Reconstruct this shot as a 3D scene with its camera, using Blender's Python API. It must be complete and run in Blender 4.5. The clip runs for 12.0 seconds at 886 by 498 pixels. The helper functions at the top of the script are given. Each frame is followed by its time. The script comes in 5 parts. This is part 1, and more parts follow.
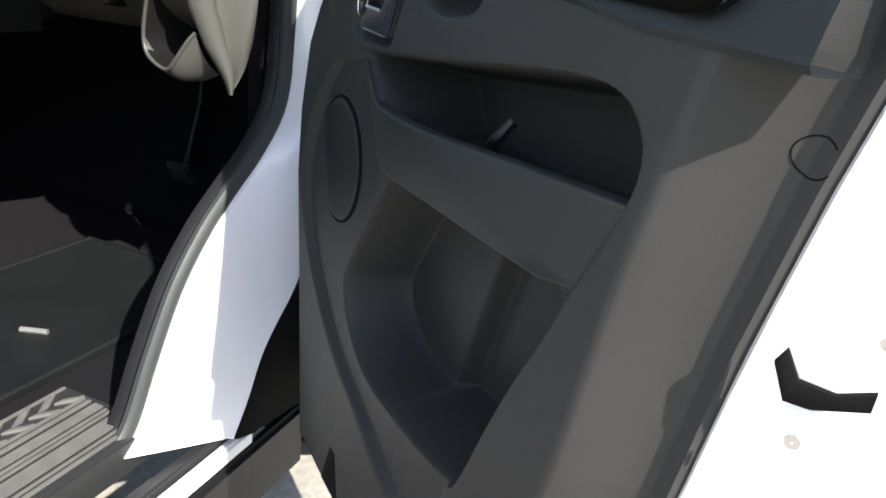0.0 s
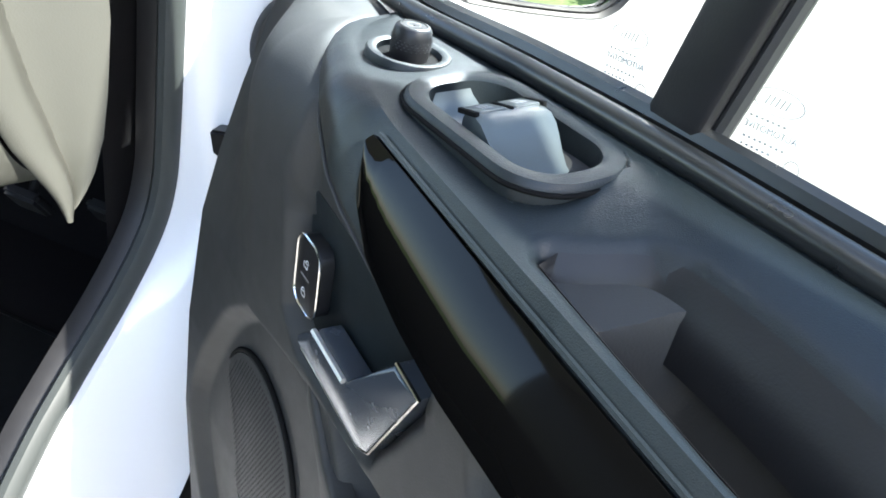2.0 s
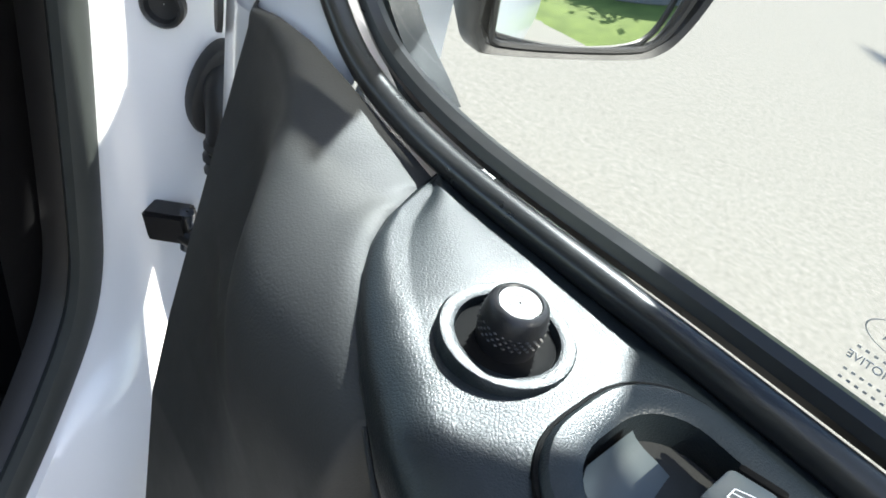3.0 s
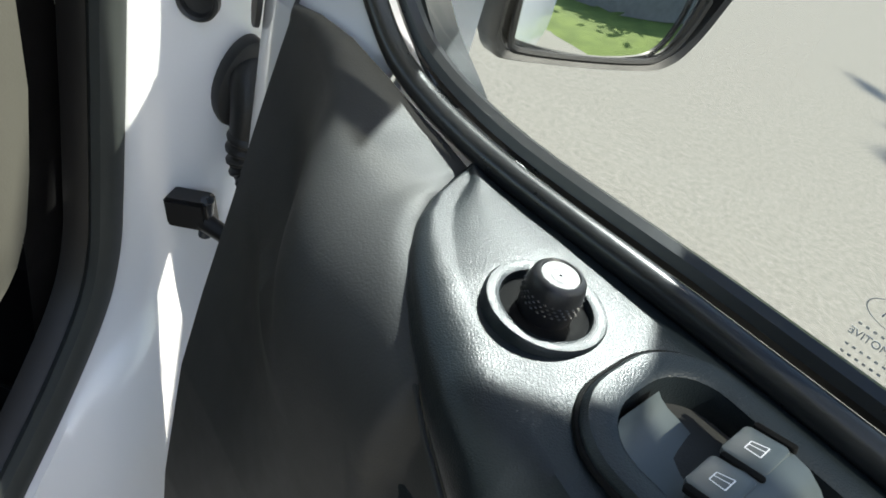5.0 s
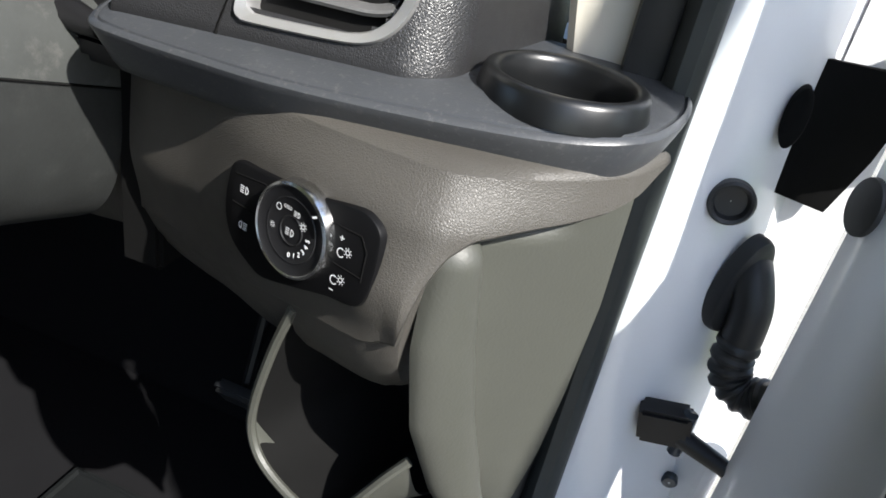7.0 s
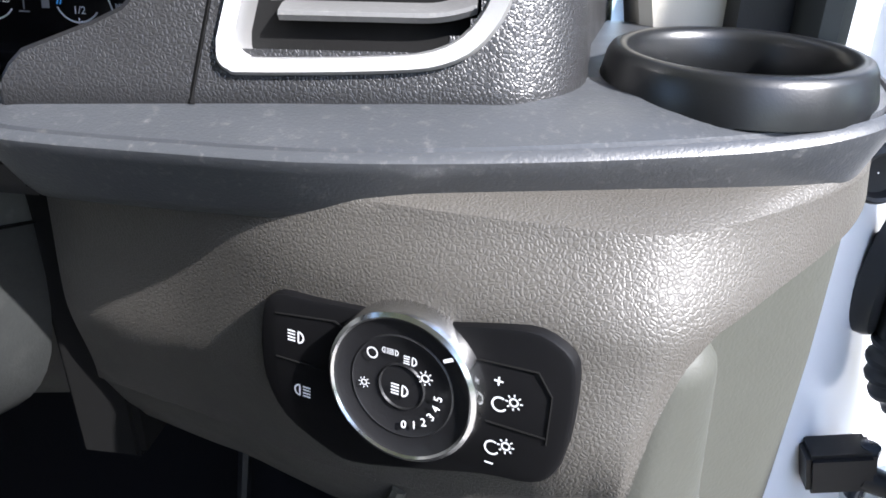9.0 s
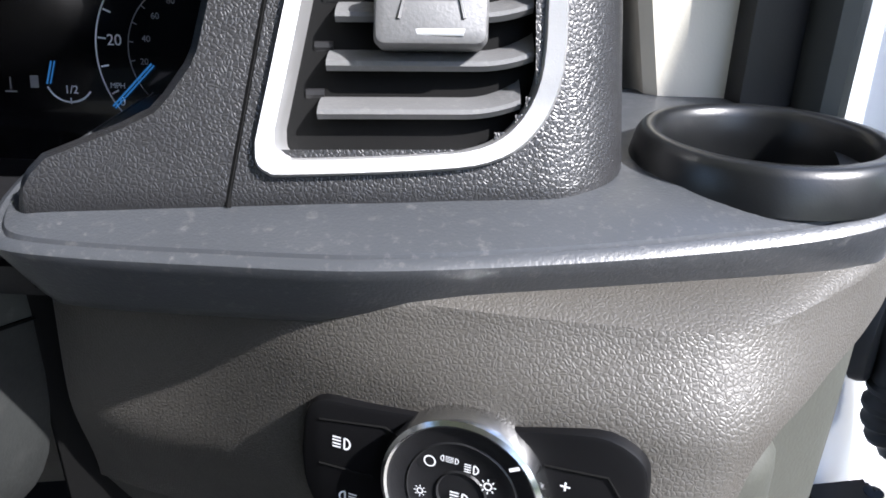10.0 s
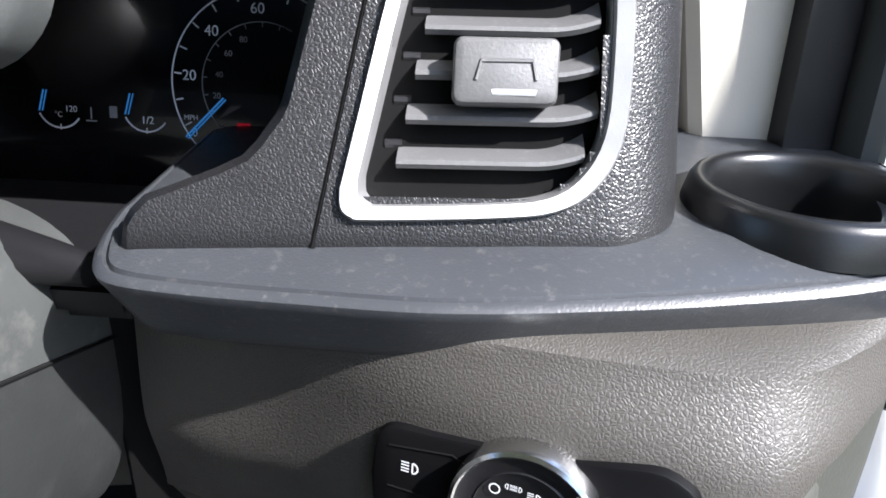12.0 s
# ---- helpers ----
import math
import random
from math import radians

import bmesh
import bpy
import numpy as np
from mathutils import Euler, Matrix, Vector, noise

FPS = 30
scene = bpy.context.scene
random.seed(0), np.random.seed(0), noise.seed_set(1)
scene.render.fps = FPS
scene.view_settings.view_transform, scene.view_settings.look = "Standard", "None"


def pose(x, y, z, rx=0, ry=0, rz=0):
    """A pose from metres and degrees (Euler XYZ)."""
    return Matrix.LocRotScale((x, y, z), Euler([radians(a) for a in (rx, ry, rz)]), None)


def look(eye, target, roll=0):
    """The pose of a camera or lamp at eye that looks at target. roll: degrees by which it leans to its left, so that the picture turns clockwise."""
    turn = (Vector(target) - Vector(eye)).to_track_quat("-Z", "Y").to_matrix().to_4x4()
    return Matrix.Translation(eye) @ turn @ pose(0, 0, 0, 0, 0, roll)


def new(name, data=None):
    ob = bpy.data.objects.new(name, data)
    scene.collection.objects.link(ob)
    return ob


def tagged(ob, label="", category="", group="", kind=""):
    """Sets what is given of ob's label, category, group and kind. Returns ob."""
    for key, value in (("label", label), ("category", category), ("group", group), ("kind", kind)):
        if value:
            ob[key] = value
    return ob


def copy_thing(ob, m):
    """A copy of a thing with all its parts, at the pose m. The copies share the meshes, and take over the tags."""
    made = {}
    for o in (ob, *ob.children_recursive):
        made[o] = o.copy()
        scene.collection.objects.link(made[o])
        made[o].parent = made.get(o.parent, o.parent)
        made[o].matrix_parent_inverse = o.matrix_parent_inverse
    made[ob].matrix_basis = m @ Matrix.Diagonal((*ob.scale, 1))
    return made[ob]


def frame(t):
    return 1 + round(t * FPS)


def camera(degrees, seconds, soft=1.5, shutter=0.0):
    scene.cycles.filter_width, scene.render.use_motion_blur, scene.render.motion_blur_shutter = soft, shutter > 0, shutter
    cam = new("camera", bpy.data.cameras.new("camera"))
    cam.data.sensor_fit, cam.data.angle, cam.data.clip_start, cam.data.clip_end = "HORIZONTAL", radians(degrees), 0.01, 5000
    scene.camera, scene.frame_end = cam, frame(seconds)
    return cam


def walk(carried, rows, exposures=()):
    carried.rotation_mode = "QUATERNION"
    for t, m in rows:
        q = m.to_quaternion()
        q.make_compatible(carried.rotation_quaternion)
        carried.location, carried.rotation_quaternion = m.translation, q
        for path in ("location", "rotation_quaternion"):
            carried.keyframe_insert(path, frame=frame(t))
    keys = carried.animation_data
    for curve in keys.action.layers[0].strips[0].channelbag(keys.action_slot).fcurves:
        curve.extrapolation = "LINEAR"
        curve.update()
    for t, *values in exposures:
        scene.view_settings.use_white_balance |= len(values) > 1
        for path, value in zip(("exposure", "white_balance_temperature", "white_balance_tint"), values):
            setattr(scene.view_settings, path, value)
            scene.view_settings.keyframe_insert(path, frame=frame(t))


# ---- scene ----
cam = camera(62.0, 12.0, soft=1.7)
PATH = [
    (0.0, pose(0.6808, -1.0537, 1.2357, 68.89, -6.67, 22.75)),
    (0.5, pose(0.4883, -0.9634, 1.3102, 67.56, -7.16, 8.82)),
    (1.0, pose(0.4375, -0.8199, 1.3763, 64.55, -8.71, 10.01)),
    (1.5, look((0.403, -0.606, 1.438), (0.081, 1.121, 0.482), 12.2)),
    (2.0, look((0.345, -0.494, 1.453), (0.020, 1.147, 0.357), 14.1)),
    (2.5, look((0.261, -0.376, 1.475), (0.065, 1.280, 0.371), 14.4)),
    (3.0, look((0.203, -0.292, 1.487), (0.139, 1.252, 0.217), 16.2)),
    (5.0, look((0.185, -0.325, 1.489), (0.158, 1.244, 0.249), 19.1)),
    (5.5, look((0.207, -0.423, 1.483), (-0.144, 1.220, 0.397), 13.9)),
    (6.0, look((0.151, -0.457, 1.488), (-0.442, 1.171, 0.489), 12.0)),
    (6.5, look((0.058, -0.402, 1.460), (-0.612, 1.208, 0.480), 11.6)),
    (7.0, pose(-0.1186, -0.3338, 1.4251, 59.98, -10.16, 20.80)),
    (9.0, pose(-0.2464, -0.2200, 1.3751, 63.13, -1.01, 7.61)),
    (9.5, pose(-0.2534, -0.1965, 1.4002, 65.90, -1.91, 3.55)),
    (10.0, pose(-0.2810, -0.2082, 1.3931, 65.35, -0.87, 3.07)),
    (10.5, pose(-0.2853, -0.2012, 1.3931, 64.92, -0.98, 3.06)),
    (11.0, pose(-0.2943, -0.2116, 1.3987, 65.98, -1.26, 3.84)),
    (11.5, pose(-0.2916, -0.2109, 1.3990, 65.72, -1.20, 3.66)),
    (12.0, pose(-0.2975, -0.2209, 1.4124, 65.60, -1.47, 4.95)),
]
walk(cam, PATH, exposures=[(0.0, 1.58, 6500, 12), (0.5, 2.25, 6400, 11), (1.0, 2.95, 6150, 8), (1.5, 2.85, 6200, 8), (2.0, 2.6, 6350, 9), (2.5, 2.3, 6500, 9), (3.0, 1.75, 6600, 9), (5.0, 1.25, 6850, 7), (5.5, 1.2, 6700, 8), (6.0, 1.25, 6450, 10), (6.5, 1.3, 6400, 10), (7.0, 1.35, 6300, 10), (9.0, 2.15, 5950, 14), (9.5, 2.05, 5950, 14), (10.0, 1.9, 5950, 14), (12.0, 1.9, 5950, 14)])

# ---- world and sun ----
SUN_TO = Vector((0.645, -0.380, 0.656)).normalized()
world = bpy.data.worlds.new("sky")
scene.world = world
world.use_nodes = True
wn = world.node_tree
sky = wn.nodes.new("ShaderNodeTexSky")
sky.sky_type = "NISHITA"
sky.sun_disc = False
sky.sun_elevation = math.asin(SUN_TO.z)
sky.sun_rotation = math.atan2(SUN_TO.x, SUN_TO.y)
back = wn.nodes["Background"]
back.inputs["Strength"].default_value = 0.16
wn.links.new(sky.outputs["Color"], back.inputs["Color"])
sun_data = bpy.data.lights.new("sun", "SUN")
sun_data.energy = 4.6
sun_data.angle = radians(0.6)
sun_data.color = (1.0, 0.95, 0.87)
sun = new("sun", sun_data)
sun.matrix_world = look(SUN_TO * 20, (0, 0, 0))
# the tall glass of the wing mirror throws the sun back, down onto the top of the open door
GLINT_FROM = Vector((0.10, 0.66, 0.745)).normalized()
glint_data = bpy.data.lights.new("mirror_glint", "AREA")
glint_data.shape, glint_data.size, glint_data.size_y = "RECTANGLE", 0.29, 0.16
glint_data.spread = radians(2.0)
glint_data.energy = 0.40
glint_data.color = (0.93, 0.97, 1.0)
glint = new("mirror_glint", glint_data)
glint.matrix_world = look(Vector((0.153, 0.118, 1.48)), Vector((0.153, 0.118, 1.48)) - GLINT_FROM)


# ---- materials ----
def material(name, colour, rough=0.5, metal=0.0, mottle=0.12, mottle_scale=9.0, grain=0.0, grain_scale=600.0,
             cells=False, second=None, coat=0.0, spec=0.5, stain=0.0, stain_scale=25.0, rough_var=0.08):
    m = bpy.data.materials.new(name)
    m.use_nodes = True
    nt = m.node_tree
    n, l = nt.nodes, nt.links
    b = n["Principled BSDF"]
    b.inputs["Metallic"].default_value = metal
    b.inputs["Coat Weight"].default_value = coat
    b.inputs["Specular IOR Level"].default_value = spec
    tc = n.new("ShaderNodeTexCoord")
    big = n.new("ShaderNodeTexNoise")
    big.inputs["Scale"].default_value = mottle_scale
    big.inputs["Detail"].default_value = 5
    l.new(tc.outputs["Object"], big.inputs["Vector"])
    ramp = n.new("ShaderNodeMix")
    ramp.data_type = "RGBA"
    dark = tuple(c * (1 - mottle) for c in colour)
    light = tuple(min(1, c * (1 + mottle)) for c in (second or colour))
    ramp.inputs["A"].default_value = (*dark, 1)
    ramp.inputs["B"].default_value = (*light, 1)
    l.new(big.outputs["Fac"], ramp.inputs["Factor"])
    top = ramp.outputs["Result"]
    if stain:
        sp = n.new("ShaderNodeTexNoise")
        sp.inputs["Scale"].default_value = stain_scale
        sp.inputs["Detail"].default_value = 8
        sp.inputs["Roughness"].default_value = 0.7
        l.new(tc.outputs["Object"], sp.inputs["Vector"])
        mr = n.new("ShaderNodeMapRange")
        mr.inputs["From Min"].default_value = 0.55
        mr.inputs["From Max"].default_value = 0.75
        mr.inputs["To Max"].default_value = stain
        l.new(sp.outputs["Fac"], mr.inputs["Value"])
        mx = n.new("ShaderNodeMix")
        mx.data_type = "RGBA"
        mx.inputs["B"].default_value = (0.45, 0.43, 0.40, 1)
        l.new(mr.outputs["Result"], mx.inputs["Factor"])
        l.new(top, mx.inputs["A"])
        top = mx.outputs["Result"]
    l.new(top, b.inputs["Base Color"])
    rr = n.new("ShaderNodeMapRange")
    rr.inputs["To Min"].default_value = max(0.02, rough - rough_var)
    rr.inputs["To Max"].default_value = min(1, rough + rough_var)
    fine = n.new("ShaderNodeTexNoise")
    fine.inputs["Scale"].default_value = mottle_scale * 7
    fine.inputs["Detail"].default_value = 4
    l.new(tc.outputs["Object"], fine.inputs["Vector"])
    l.new(fine.outputs["Fac"], rr.inputs["Value"])
    l.new(rr.outputs["Result"], b.inputs["Roughness"])
    if grain:
        bump = n.new("ShaderNodeBump")
        bump.inputs["Strength"].default_value = grain
        bump.inputs["Distance"].default_value = 0.0005
        if cells:
            vor = n.new("ShaderNodeTexVoronoi")
            vor.feature = "DISTANCE_TO_EDGE"
            vor.inputs["Scale"].default_value = grain_scale
            warp = n.new("ShaderNodeTexNoise")
            warp.inputs["Scale"].default_value = grain_scale * 0.7
            add = n.new("ShaderNodeVectorMath")
            add.operation = "MULTIPLY_ADD"
            add.inputs[1].default_value = (0.9 / grain_scale,) * 3
            l.new(tc.outputs["Object"], warp.inputs["Vector"])
            l.new(warp.outputs["Color"], add.inputs[0])
            l.new(tc.outputs["Object"], add.inputs[2])
            l.new(add.outputs["Vector"], vor.inputs["Vector"])
            mp = n.new("ShaderNodeMapRange")
            mp.inputs["From Max"].default_value = 0.25
            l.new(vor.outputs["Distance"], mp.inputs["Value"])
            l.new(mp.outputs["Result"], bump.inputs["Height"])
        else:
            gn = n.new("ShaderNodeTexNoise")
            gn.inputs["Scale"].default_value = grain_scale
            gn.inputs["Detail"].default_value = 2
            l.new(tc.outputs["Object"], gn.inputs["Vector"])
            l.new(gn.outputs["Fac"], bump.inputs["Height"])
        l.new(bump.outputs["Normal"], b.inputs["Normal"])
    return m


def emitting(name, colour, strength):
    m = bpy.data.materials.new(name)
    m.use_nodes = True
    b = m.node_tree.nodes["Principled BSDF"]
    b.inputs["Base Color"].default_value = (*[c * 0.05 for c in colour], 1)
    b.inputs["Emission Color"].default_value = (*colour, 1)
    b.inputs["Emission Strength"].default_value = strength
    return m


M_PANEL = material("door panel grey plastic", (0.0310, 0.0315, 0.0308), 0.6, grain=0.3, grain_scale=900, mottle=0.08, spec=0.30)
M_POD = material("blue black soft plastic", (0.0070, 0.0105, 0.0125), 0.42, grain=0.17, grain_scale=820, cells=True, mottle=0.12, spec=0.40)
M_DARKPL = material("black plastic", (0.010, 0.010, 0.011), 0.42, spec=0.35, grain=0.15, grain_scale=800)
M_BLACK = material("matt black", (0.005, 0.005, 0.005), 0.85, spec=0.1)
M_CUP = material("smooth black plastic", (0.006, 0.0065, 0.007), 0.33, mottle=0.1, rough_var=0.05, grain=0.08, grain_scale=1200)
M_SWITCH = material("satin grey switch plastic", (0.062, 0.075, 0.079), 0.32, mottle=0.06, grain=0.06, grain_scale=1200)
M_GLOSS = material("piano black", (0.002, 0.002, 0.002), 0.05, mottle=0.05, spec=0.16, rough_var=0.02)
M_SHELF = material("shelf dark plastic", (0.042, 0.045, 0.050), 0.38, grain=0.25, grain_scale=900, stain=0.14, stain_scale=260, spec=0.5)
M_VENTPOD = material("grained black dash skin", (0.019, 0.019, 0.020), 0.38, grain=0.34, grain_scale=640, cells=True, spec=0.55)
M_PLATE = material("satin black switch plate", (0.0045, 0.0045, 0.005), 0.45, mottle=0.08, spec=0.16, grain=0.05, grain_scale=1200)
# column shroud's grey taken darker, so the underside's shade is in the colour
M_LOWSHROUD = material("dusty shroud plastic darkened for shade", (0.019, 0.0205, 0.020), 0.6, mottle=0.35, mottle_scale=40, stain=0.04, stain_scale=30, grain=0.25)
M_KNEE = material("grained grey beige plastic", (0.060, 0.056, 0.0495), 0.5, grain=0.32, grain_scale=640, cells=True, mottle=0.08)
M_BEIGE = material("pale grey green plastic", (0.056, 0.0575, 0.049), 0.5, grain=0.3, grain_scale=500, mottle=0.07)
M_CREAM = material("cream pillar trim", (0.60, 0.565, 0.48), 0.6, grain=0.2, grain_scale=700, mottle=0.05)
M_SATIN = material("satin silver", (0.62, 0.615, 0.61), 0.42, metal=0.85, mottle=0.05, grain=0.1, grain_scale=1500)
M_CHROME = material("chrome", (0.62, 0.62, 0.62), 0.2, metal=1.0, mottle=0.03)
M_SMOKE = material("dark satin handle", (0.05, 0.06, 0.075), 0.25, metal=0.35, mottle=0.08)
M_LOUVRE = material("louvre grey plastic", (0.10, 0.10, 0.10), 0.45, grain=0.2, grain_scale=900, stain=0.15, stain_scale=300)
M_WHITE = material("white body paint", (0.80, 0.81, 0.83), 0.22, coat=0.6, mottle=0.03, mottle_scale=4)
M_RUBBER = material("black rubber seal", (0.020, 0.021, 0.022), 0.48, mottle=0.2, grain=0.1, grain_scale=300)
M_SEALGREY = material("grey green rubber seal", (0.030, 0.035, 0.034), 0.55, mottle=0.15)
M_SEALBLACK = material("glossy black rubber seal", (0.010, 0.011, 0.012), 0.30, mottle=0.2, grain=0.1, grain_scale=300)
M_CARPET = material("black carpet", (0.008, 0.008, 0.009), 0.95, spec=0.1, grain=0.6, grain_scale=900)
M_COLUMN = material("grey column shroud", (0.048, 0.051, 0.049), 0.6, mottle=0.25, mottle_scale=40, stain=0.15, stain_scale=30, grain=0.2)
M_SCREEN = material("black instrument glass", (0.004, 0.004, 0.005), 0.12, coat=0.5, mottle=0.02)
M_PRINT = material("white print", (0.75, 0.76, 0.78), 0.5, mottle=0.02)
M_GREYPRINT = material("dim grey print", (0.22, 0.22, 0.23), 0.5, mottle=0.02)
M_NEEDLE = emitting("lit blue needle", (0.07, 0.36, 0.9), 0.09)
M_REDLAMP = emitting("red warning lamp", (0.8, 0.01, 0.03), 0.05)
M_ETCH = material("grey glass print", (0.36, 0.37, 0.37), 0.6, mottle=0.05)
M_TREAD = material("grey step tread", (0.105, 0.105, 0.100), 0.5, mottle=0.3, mottle_scale=30, grain=0.3)
M_MIRROR = material("mirror", (0.9, 0.92, 0.93), 0.01, metal=1.0, mottle=0.0, rough_var=0.005)

M_MAT = material("black ribbed mat rubber", (0.0065, 0.0075, 0.008), 0.6, mottle=0.4, spec=0.22, grain=0.3, grain_scale=300)

# tinted side glass: lets light through, with a mirror gloss on top
M_GLASS = bpy.data.materials.new("window glass")
M_GLASS.use_nodes = True
_n, _l = M_GLASS.node_tree.nodes, M_GLASS.node_tree.links
_clear, _shine, _mix = (_n.new(k) for k in ("ShaderNodeBsdfTransparent", "ShaderNodeBsdfGlossy", "ShaderNodeMixShader"))
_clear.inputs["Color"].default_value = (0.86, 0.885, 0.88, 1)
_shine.inputs["Roughness"].default_value = 0.01
_mix.inputs["Fac"].default_value = 0.05
_l.new(_clear.outputs["BSDF"], _mix.inputs[1])
_l.new(_shine.outputs["BSDF"], _mix.inputs[2])
_l.new(_mix.outputs["Shader"], _n["Material Output"].inputs["Surface"])


# ---- mesh helpers ----
def finish(name, bm, mat, smooth=True):
    bmesh.ops.recalc_face_normals(bm, faces=bm.faces)
    me = bpy.data.meshes.new(name)
    bm.to_mesh(me)
    bm.free()
    if smooth:
        me.polygons.foreach_set("use_smooth", [True] * len(me.polygons))
        me.set_sharp_from_angle(angle=radians(38))
    me.materials.append(mat)
    return me


def part(name, bm, mat, parent, label="", smooth=True):
    ob = new(name, finish(name, bm, mat, smooth))
    ob.parent = parent
    if label:
        ob["label"] = label
    return ob


def thing(name, label, category, **kw):
    return tagged(new(name), label, category, **kw)


def solo(name, bm, mat, label, category, kind="", group="", smooth=True):
    return tagged(new(name, finish(name, bm, mat, smooth)), label, category, group, kind)


def skin(rows, closed=False, caps=False):
    """A surface through rows of points."""
    bm = bmesh.new()
    vs = [[bm.verts.new(p) for p in r] for r in rows]
    for a, b in zip(vs, vs[1:]):
        k = len(a)
        for i in range(k if closed else k - 1):
            j = (i + 1) % k
            bm.faces.new((a[i], a[j], b[j], b[i]))
    if caps:
        bm.faces.new(vs[0][::-1])
        bm.faces.new(vs[-1])
    return bm


def thick(bm, depth):
    """Gives a sheet some thickness against its normals."""
    bmesh.ops.recalc_face_normals(bm, faces=bm.faces)
    bmesh.ops.solidify(bm, geom=bm.faces[:], thickness=depth)
    return bm


def tube(points, r, sides=10, flat=1.0, closed=False):
    pts = [Vector(p) for p in points]
    rows, a = [], None
    for i, p in enumerate(pts):
        if closed:
            d = pts[(i + 1) % len(pts)] - pts[i - 1]
        else:
            d = pts[min(i + 1, len(pts) - 1)] - pts[max(i - 1, 0)]
        d.normalize()
        if a is None:
            a = d.cross(Vector((0, 0, 1)))
            if a.length < 0.3:
                a = d.cross(Vector((0, 1, 0)))
        a = (a - d * a.dot(d)).normalized()
        b = d.cross(a)
        rad = r[i] if isinstance(r, (list, tuple)) else r
        rows.append([p + a * math.cos(t) * rad + b * math.sin(t) * rad * flat
                     for t in (2 * math.pi * k / sides for k in range(sides))])
    if closed:
        rows.append(rows[0])
        bm = skin(rows, closed=True)
        bmesh.ops.remove_doubles(bm, verts=bm.verts, dist=1e-6)
        return bm
    return skin(rows, closed=True, caps=True)


def smooth_line(points, n=6):
    """A finer line through the points (Catmull-Rom)."""
    P = [Vector(p) for p in points]
    P = [P[0] * 2 - P[1]] + P + [P[-1] * 2 - P[-2]]
    out = []
    for i in range(1, len(P) - 2):
        for k in range(n):
            t = k / n
            a, b, c, d = P[i - 1:i + 3]
            out.append(0.5 * (2 * b + (c - a) * t + (2 * a - 5 * b + 4 * c - d) * t * t + (3 * b - a - 3 * c + d) * t ** 3))
    return out + [P[-2]]


def lathe(profile, m, sides=40):
    """Turns (radius, height) pairs about the z axis of m."""
    rows = []
    for r, h in profile:
        rows.append([m @ Vector((r * math.cos(t), r * math.sin(t), h)) for t in (2 * math.pi * k / sides for k in range(sides))])
    bm = skin(rows, closed=True)
    return bm


def slab(outline, m, depth, bevel=0.0, steps=2):
    """A plate with an outline (x, y), from z = 0 up to depth in m, its top edge rounded."""
    n = len(outline)
    pts = [Vector((*p, 0)) for p in outline]
    area = sum(pts[i].x * pts[(i + 1) % n].y - pts[(i + 1) % n].x * pts[i].y for i in range(n))
    sg = 1 if area > 0 else -1
    nor = []
    for i in range(n):
        d = (pts[(i + 1) % n] - pts[i - 1]).normalized()
        nor.append(Vector((-d.y, d.x, 0)) * sg)
    rows = [[m @ p for p in pts]]
    for k in range(steps + 1):
        a = math.pi / 2 * k / steps if bevel else 0
        ins, h = bevel * (1 - math.cos(a)), depth - bevel + bevel * math.sin(a)
        rows.append([m @ (p + q * ins + Vector((0, 0, h))) for p, q in zip(pts, nor)])
        if not bevel:
            break
    bm = skin(rows, closed=True, caps=True)
    return bm


def rounded(w, h, r, n=6):
    out = []
    for cx, cy, a0 in ((w / 2 - r, h / 2 - r, 0), (-w / 2 + r, h / 2 - r, 90), (-w / 2 + r, -h / 2 + r, 180), (w / 2 - r, -h / 2 + r, 270)):
        out += [(cx + r * math.cos(radians(a0 + 90 * k / n)), cy + r * math.sin(radians(a0 + 90 * k / n))) for k in range(n + 1)]
    return out


def box(lo, hi, bevel=0.0):
    bm = bmesh.new()
    bmesh.ops.create_cube(bm, size=1)
    for v in bm.verts:
        v.co = Vector([l + (h - l) * (c + 0.5) for l, h, c in zip(lo, hi, v.co)])
    if bevel:
        bmesh.ops.bevel(bm, geom=bm.edges[:], offset=bevel, segments=2, affect="EDGES")
    return bm


def put(bm, m):
    bmesh.ops.transform(bm, matrix=m, verts=bm.verts)
    return bm


def join(*bms):
    out = bmesh.new()
    for b in bms:
        me = bpy.data.meshes.new("tmp")
        b.to_mesh(me)
        b.free()
        out.from_mesh(me)
        bpy.data.meshes.remove(me)
    return out


def lettering(text, size, m, mat, parent, name="print", depth=0.0002):
    cu = bpy.data.curves.new("text", "FONT")
    cu.body, cu.size, cu.align_x, cu.align_y, cu.extrude = text, size, "CENTER", "CENTER", depth
    tmp = bpy.data.objects.new("text", cu)
    scene.collection.objects.link(tmp)
    dg = bpy.context.evaluated_depsgraph_get()
    me = bpy.data.meshes.new_from_object(tmp.evaluated_get(dg))
    bpy.data.objects.remove(tmp)
    me.transform(m)
    me.materials.clear()
    me.materials.append(mat)
    me.name = name
    ob = new(name, me)
    ob.parent = parent
    return ob


def arc_stroke(m, r, a0, a1, w, n=24):
    """A flat ring stroke in the plane of m."""
    rows = []
    for k in range(n + 1):
        a = radians(a0 + (a1 - a0) * k / n)
        rows.append([m @ Vector((q * math.cos(a), q * math.sin(a), 0)) for q in (r - w / 2, r + w / 2)])
    return skin(rows)


